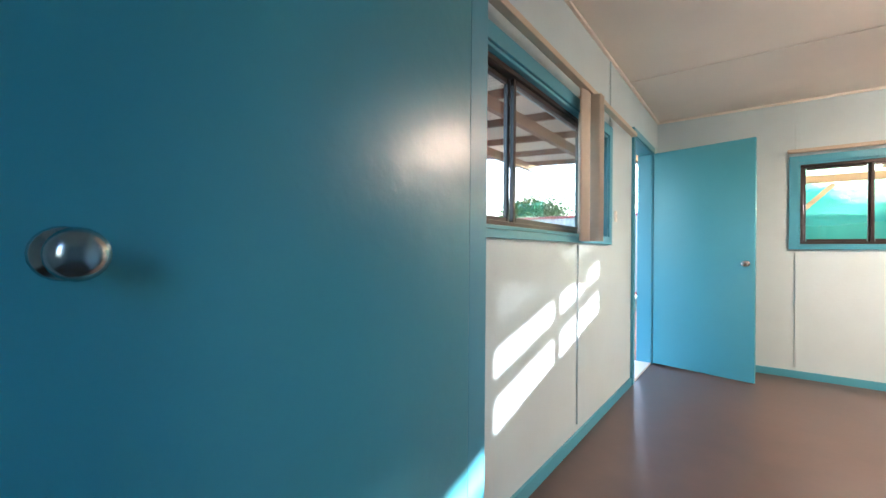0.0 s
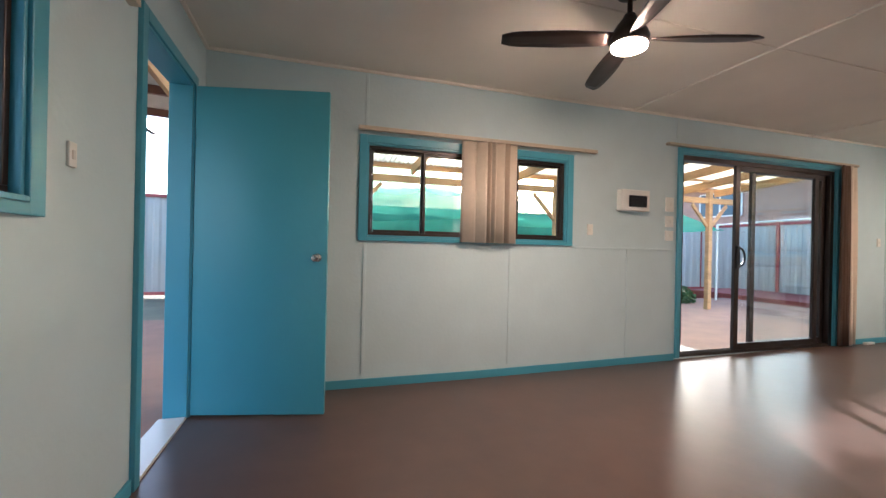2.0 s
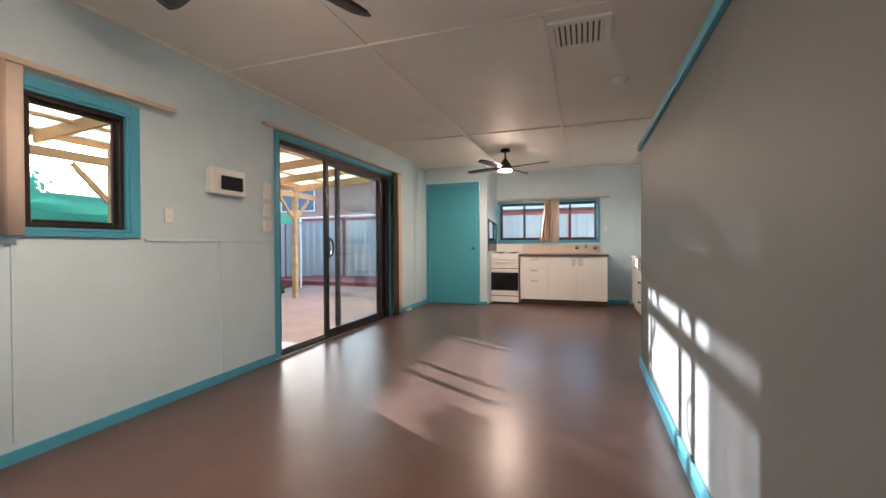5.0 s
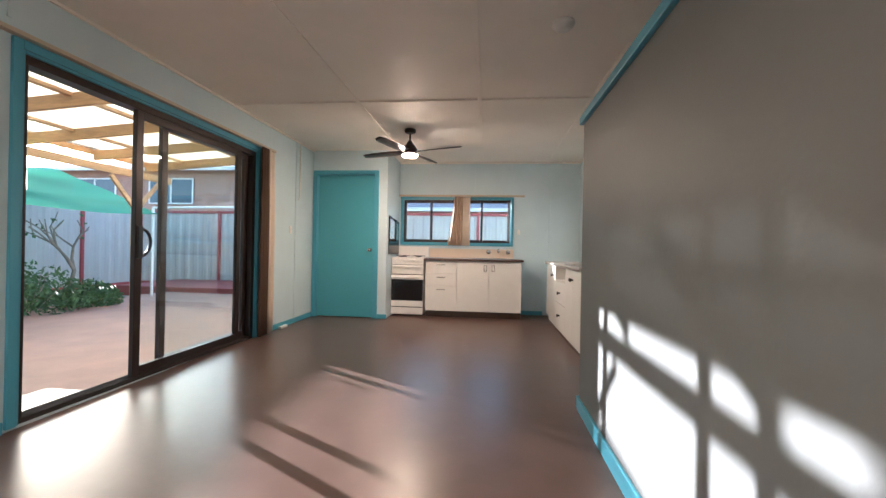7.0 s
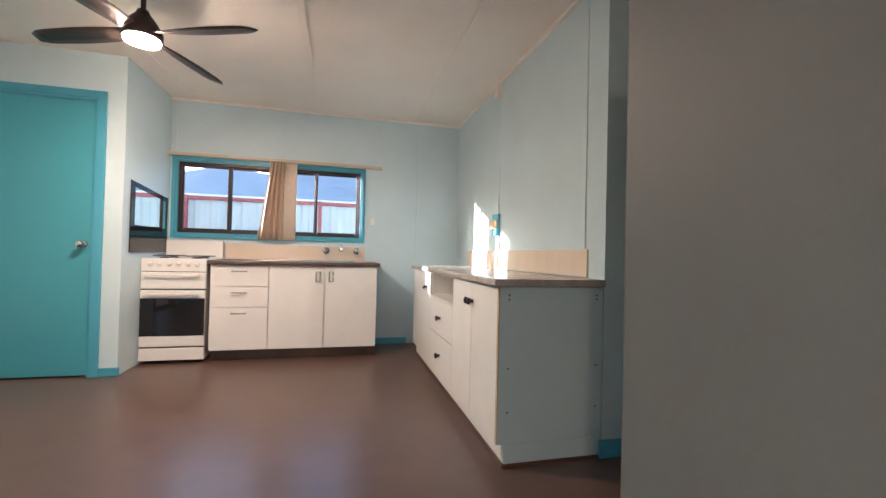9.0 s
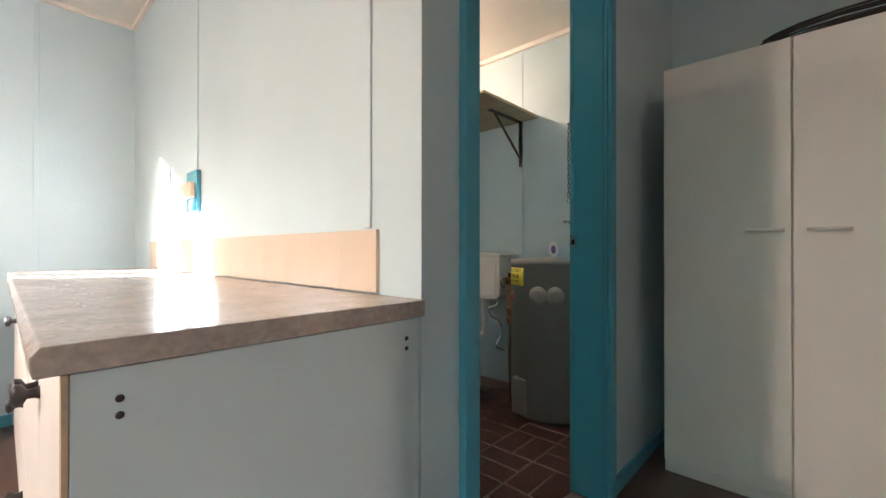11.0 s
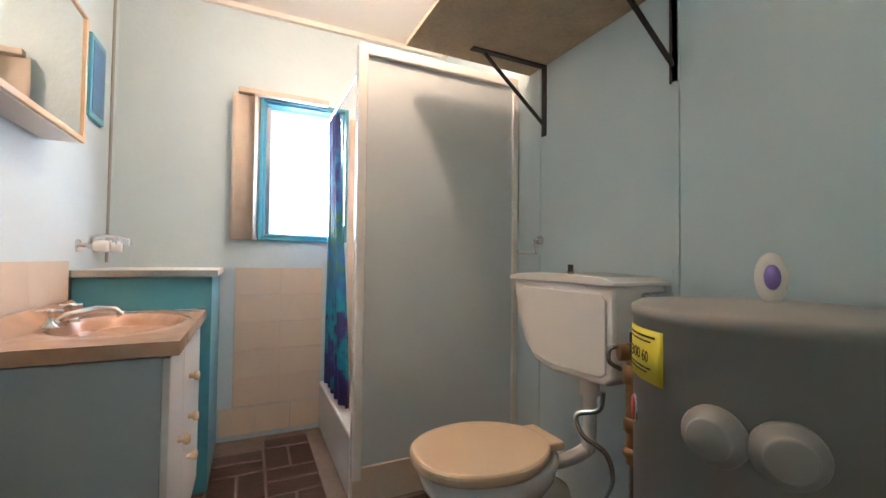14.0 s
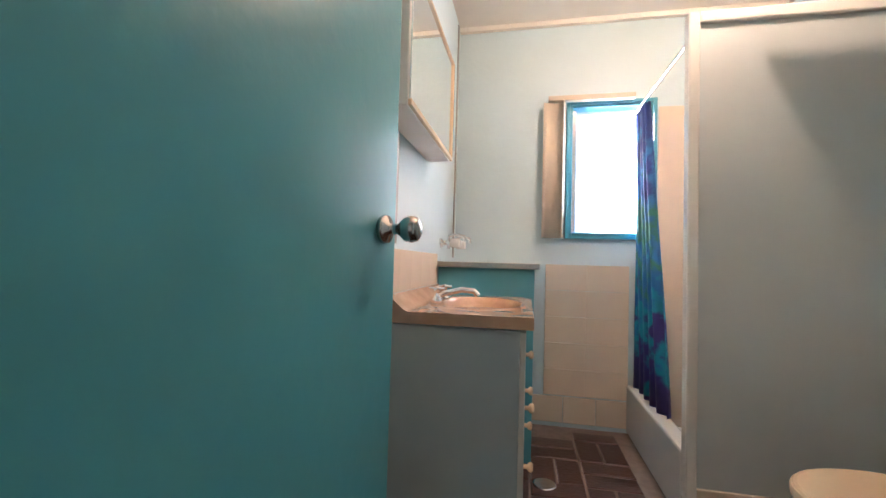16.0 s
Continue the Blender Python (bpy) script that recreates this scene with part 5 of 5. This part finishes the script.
# pergola by the patio
wave_sheet("roof_pergola", -7.35, XL - 0.13, -1.2, 8.4, 2.42, 2.66, "x", POLY, "translucent corrugated pergola roof")
root = thing("pergola", (-5.6, 4.0, -0.05), "raw pine pergola with posts, beams and braces", "pergola")
k = -1.1
while k < 8.5:
    Geo().bar((-7.3, k, 2.31), (XL - 0.13, k, 2.54), 0.045, 0.14).ob("rafter", TIMBER, root, 0.003)
    k += 0.93
for xx, z in ((-6.6, 2.39), (-5.6, 2.47), (-4.6, 2.545)):
    Geo().box(xx - 0.035, -1.2, z - 0.0, xx + 0.035, 8.4, z + 0.035).ob("batten", TIMBER, root, 0.002)
Geo().box(-7.37, -1.2, 2.335, -7.335, 8.4, 2.45).ob("fascia", TIMBER, root, 0.002)
Geo().box(-7.03, -1.2, 2.055, -6.98, 8.4, 2.165).ob("beam", TIMBER, root, 0.003)
for y in (0.7, 4.2, 7.7):
    Geo().box(-7.05, y - 0.045, -0.05, -6.96, y + 0.045, 2.29).ob("post", TIMBER, root, 0.004)
    for s in (-1, 1):
        Geo().bar((-7.005, y + s * 0.05, 1.60), (-7.005, y + s * 0.45, 2.03), 0.04, 0.06).ob("brace", TIMBER, root, 0.002)

# verandah on the entry side
wave_sheet("roof_verandah", -7.6, 2.0, -4.1, YF - 0.13, 2.98, 2.80, "y", TIN, "pale corrugated verandah roof")
root = thing("verandah_frame", (-1.5, -3.0, -0.05), "brown stained verandah beams with teal posts and fascia", "verandah")
for xx in (-7.2, -6.2, -5.2, -4.2, -3.2, -2.2, -1.2, -0.2, 0.8):
    Geo().bar((xx, -4.0, 2.92), (xx, YF - 0.13, 2.735), 0.05, 0.10).ob("rafter", BROWNTIMBER, root, 0.003)
for y, z in ((-3.3, 2.79), (-2.0, 2.71)):
    Geo().box(-7.5, y - 0.035, z - 0.14, 1.8, y + 0.035, z).ob("beam", BROWNTIMBER, root, 0.003)
for xx in (-5.0, -1.9, 1.2):
    Geo().box(xx - 0.07, -3.43, -0.05, xx + 0.07, -3.34, 2.65).ob("post", TEAL, root, 0.004)
Geo().box(-5.0, -3.335, 2.36, 1.2, -3.29, 2.645).box(-5.0, -3.335, 2.13, 1.2, -3.30, 2.19).ob("fascia", TEAL, root, 0.004)

# green shade cloth
root = thing("shade_sail", (-9.0, 2.0, 1.0), "green shade cloth slung over the garden", "shade cloth")


def sail(u, v):
    y = -0.6 + 10.1 * u
    x = -8.1 - 2.4 * v
    return (x, y, 1.62 + 0.93 * v - 0.09 * math.sin(math.pi * ((u * 3) % 1)) + 0.05 * noise.noise((u * 9, v * 3, 0)))


def hang(u, v):
    y = -0.6 + 7.1 * u
    top = 3.2 - 1.4 * min(1, max(0, (y - 2.9) / 1.0)) + 0.12 * noise.noise((u * 12, 0, 7))
    return (-9.9 + 0.10 * math.sin(u * 40) + 0.12 * noise.noise((u * 8, v * 3, 2)), y, 0.15 + (top - 0.15) * v)


Geo().grid(sail, 60, 14).ob("sail", SHADE, root)
Geo().grid(hang, 120, 8).ob("screen", SHADE, root)
# out-of-view flap, added to keep the sun out of the open door gap
Geo().grid(lambda u, v: (-7.7 + 0.05 * math.sin(u * 15), 5.35 + 1.0 * u, 1.35 + 1.15 * v), 20, 6).ob("sun_block_flap", SHADE, root)


def twig_tree(name, base, label, h, spread, seed, mat, leaves, size, cat="tree", bare=0.0):
    """A tapered trunk that forks into limbs, with many small leaves round the ends."""
    rnd = random.Random(seed)
    root = thing(name, base, label, cat)
    g, ends = Geo(), []

    def grow(p, d, length, r, depth):
        q = p + d * length
        mid = (p + q) / 2 + Vector((rnd.uniform(-1, 1), rnd.uniform(-1, 1), 0)) * length * 0.06
        g.tube([p, mid, q], [r, r * 0.85, r * 0.7], 7)
        if depth == 0:
            ends.append(q)
            return
        for _ in range(3 if depth > 1 else 2):
            nd = (d + Vector((rnd.uniform(-1, 1), rnd.uniform(-1, 1), rnd.uniform(-0.2, 0.5))) * spread).normalized()
            grow(q, nd, length * rnd.uniform(0.6, 0.85), r * 0.62, depth - 1)
    grow(Vector(base), Vector((0.05, 0.05, 1)).normalized(), h * 0.34, h * 0.022, 3)
    g.ob("trunk", BARK, root)
    if leaves:
        lf = Geo()
        for _ in range(leaves):
            c = rnd.choice(ends) + Vector((rnd.gauss(0, 1), rnd.gauss(0, 1), rnd.gauss(0, 0.8))) * h * 0.085
            a = Vector((rnd.uniform(-1, 1), rnd.uniform(-1, 1), rnd.uniform(-1, 1))).normalized()
            b2 = a.orthogonal().normalized()
            s = size * rnd.uniform(0.6, 1.3)
            lf.add([c - a * s, c + b2 * s * 0.45, c + a * s, c - b2 * s * 0.45], [(0, 1, 2, 3)])
        tagged(lf.ob("leaves", mat, root), kind="stuff")
    return root


twig_tree("frangipani", (-8.7, 8.2, -0.16), "bare pale frangipani tree in the garden bed", 2.0, 0.85, 4, LEAF, 14, 0.05)
rnd = random.Random(3)
for bx, by, s in ((-8.4, 7.3, 0.75), (-8.9, 6.5, 0.8), (-8.2, 8.1, 0.45), (-9.4, 7.9, 0.5)):
    root = thing("shrub", (bx, by, -0.16), "low green shrub in the garden bed", "shrub", "garden shrubs")
    lf, st = Geo(), Geo()
    for _ in range(14):
        st.tube([(bx, by, -0.16), (bx + rnd.uniform(-s, s) * 0.7, by + rnd.uniform(-s, s) * 0.7, -0.16 + s * rnd.uniform(0.6, 1.1))], [0.008, 0.004], 5)
    for _ in range(1300):
        a, r = rnd.uniform(0, 6.28), s * math.sqrt(rnd.random())
        c = Vector((bx + r * math.cos(a), by + r * math.sin(a), -0.12 + s * 1.1 * rnd.random() * (1 - 0.6 * (r / s) ** 2) + 0.03))
        d1 = Vector((rnd.uniform(-1, 1), rnd.uniform(-1, 1), rnd.uniform(0, 1))).normalized()
        d2 = d1.orthogonal().normalized()
        k = rnd.uniform(0.03, 0.07)
        lf.add([c - d1 * k, c + d2 * k * 0.3, c + d1 * k, c - d2 * k * 0.3], [(0, 1, 2, 3)])
    st.ob("stems", BARK, root)
    tagged(lf.ob("leaves", LEAF, root), kind="stuff")
root = thing("shade_post", (-9.0, 9.3, -0.16), "slim white steel post in the yard", "post")
Geo().tube([(-8.2, 9.4, -0.05), (-8.2, 9.4, 1.75)], 0.025, 10).tube([(-8.2, 9.4, 1.75), (-4.5, 9.9, 1.85)], 0.02, 8).ob("pole", WHITEP, root)


def house(name, x0, y0, x1, y1, eave, ridge, brick, roof, label, windows, face):
    root = thing(name, ((x0 + x1) / 2, (y0 + y1) / 2, -0.16), label, "house", "neighbouring houses")
    Geo().box(x0, y0, -0.16, x1, y1, eave).ob("wall", brick, root)
    o = 0.5
    xm0, xm1, ym = x0 + (x1 - x0) * 0.35, x1 - (x1 - x0) * 0.35, (y0 + y1) / 2
    v = [(x0 - o, y0 - o, eave), (x1 + o, y0 - o, eave), (x1 + o, y1 + o, eave), (x0 - o, y1 + o, eave), (xm0, ym, ridge), (xm1, ym, ridge)]
    Geo().add(v, [(0, 1, 5, 4), (1, 2, 5), (2, 3, 4, 5), (3, 0, 4), (0, 3, 2, 1)]).ob("roof", roof, root)
    Geo().box(x0 - o - 0.05, y0 - o - 0.05, eave - 0.12, x1 + o + 0.05, y0 - o, eave + 0.03).ob("gutter", WHITEP, root)
    for a, b, z0, z1 in windows:
        Geo().box(a, y0 - 0.05, z0, b, y0 + 0.02, z1).ob("window", WINDARK, root)
        g = Geo()
        for q in (a, (a + b) / 2, b):
            g.box(q - 0.04, y0 - 0.08, z0, q + 0.04, y0 - 0.05, z1)
        g.box(a, y0 - 0.08, z0 - 0.04, b, y0 - 0.05, z0 + 0.03).box(a, y0 - 0.08, z1 - 0.03, b, y0 - 0.05, z1 + 0.04).ob("window_frame", WHITEP, root)
    return root


house("house", -27, 22, -13, 32, 5.0, 6.6, HOUSEBRICK, ROOFBLUE, "two-storey brick house with a blue roof", ((-24, -21.5, 3.2, 4.5), (-19.5, -17, 3.2, 4.5)), 0)
house("house", -8.5, 19, 3, 29, 2.7, 5.2, HOUSEBRICK, ROOFGREY, "single-storey brick house with a grey hip roof", ((-6, -4.5, 1.0, 2.2),), 0)
house("house", 7, 21, 17, 30, 2.7, 4.6, HOUSEBRICK, ROOFGREY, "single-storey brick house with a grey hip roof", (), 0)
for k, (bx, by, h, mt) in enumerate(((-6.5, 36, 9, LEAF), (-2, 38, 9.5, LEAF), (4.5, 17, 4.2, LEAFY), (-36, 14, 7, LEAF), (-30, -14, 6, LEAF), (-24, -24, 5.5, LEAF), (-14, -26, 5, LEAF), (-34, 2, 6, LEAF))):
    twig_tree("tree", (bx, by, -0.16), "leafy tree beyond the fence", h, 0.75, 10 + k, mt, 2600, h * 0.03)

# brick pavers and wall tiles, laid piece by piece
bm_me = {}


def piece_mesh(key, sx, sy, sz, mat, bev):
    if key not in bm_me:
        me = bpy.data.meshes.new(key)
        bm = bmesh.new()
        bmesh.ops.create_cube(bm, size=1)
        bmesh.ops.scale(bm, vec=(sx, sy, sz), verts=bm.verts)
        bmesh.ops.bevel(bm, geom=[e for e in bm.edges], offset=bev, segments=1, affect="EDGES")
        bm.to_mesh(me)
        bm.free()
        me.materials.append(mat)
        bm_me[key] = me
    return bm_me[key]


def piece(name, me, loc, parent):
    o = new(name, me)
    o.location = loc
    o.parent = parent
    return o


bath_floor = bpy.data.objects["floor_bathroom"]
rnd = random.Random(8)
M = 0.236
flat, stand = piece_mesh("paver_flat", 0.226, 0.108, 0.03, BRICK, 0.004), piece_mesh("paver_stand", 0.108, 0.226, 0.03, BRICK, 0.004)
for i in range(8):
    for j in range(11):
        x0, y0 = 0.122 + M * i, 5.80 + M * j
        for k in range(2):
            if (i + j) % 2:
                px, py, me = x0 + M / 2, y0 + M * (0.25 + 0.5 * k), flat
                w, d = 0.113, 0.054
            else:
                px, py, me = x0 + M * (0.25 + 0.5 * k), y0 + M / 2, stand
                w, d = 0.054, 0.113
            if px + w > 1.93 or py + d > YB + 0.02 or (px + w > 1.14 and py + d > 7.47):
                continue
            o = piece("brick", me, (px, py, -0.015 + rnd.uniform(-0.001, 0.001)), bath_floor)
            o.rotation_euler = (0, 0, rnd.uniform(-0.008, 0.008))

far = bpy.data.objects["wall_kitchen"]
tm = piece_mesh("wall_tile", 0.2331, 0.012, 0.1515, TILE, 0.0012)
for i in range(2):
    for j in range(5):
        piece("tile", tm, (0.791 + 0.2334 * i, YB - 0.0055, 0.255 + 0.1535 * j), far)
tm = piece_mesh("skirting_tile", 0.18, 0.012, 0.15, TILE, 0.002)
for i in range(3):
    piece("tile", tm, (0.695 + 0.183 * i, YB - 0.0055, 0.096), far)
tm = piece_mesh("sink_tile", 0.1497, 0.010, 0.148, TILE, 0.0004)
for i in range(9):
    piece("tile", tm, (-2.29 + 0.15 * i, YB - 0.0045, 0.955), far)
cw = bpy.data.objects["wall_counter"]
tm = piece_mesh("counter_tile", 0.010, 0.1497, 0.146, TILE, 0.0004)
for i in range(14):
    piece("tile", tm, (-0.0045, 5.885 + 0.15 * i, 0.943), cw)
tm = piece_mesh("vanity_tile", 0.010, 0.1537, 0.148, TILE, 0.0004)
for i in range(5):
    piece("tile", tm, (0.1245, 7.105 + 0.154 * i, 0.906), cw)
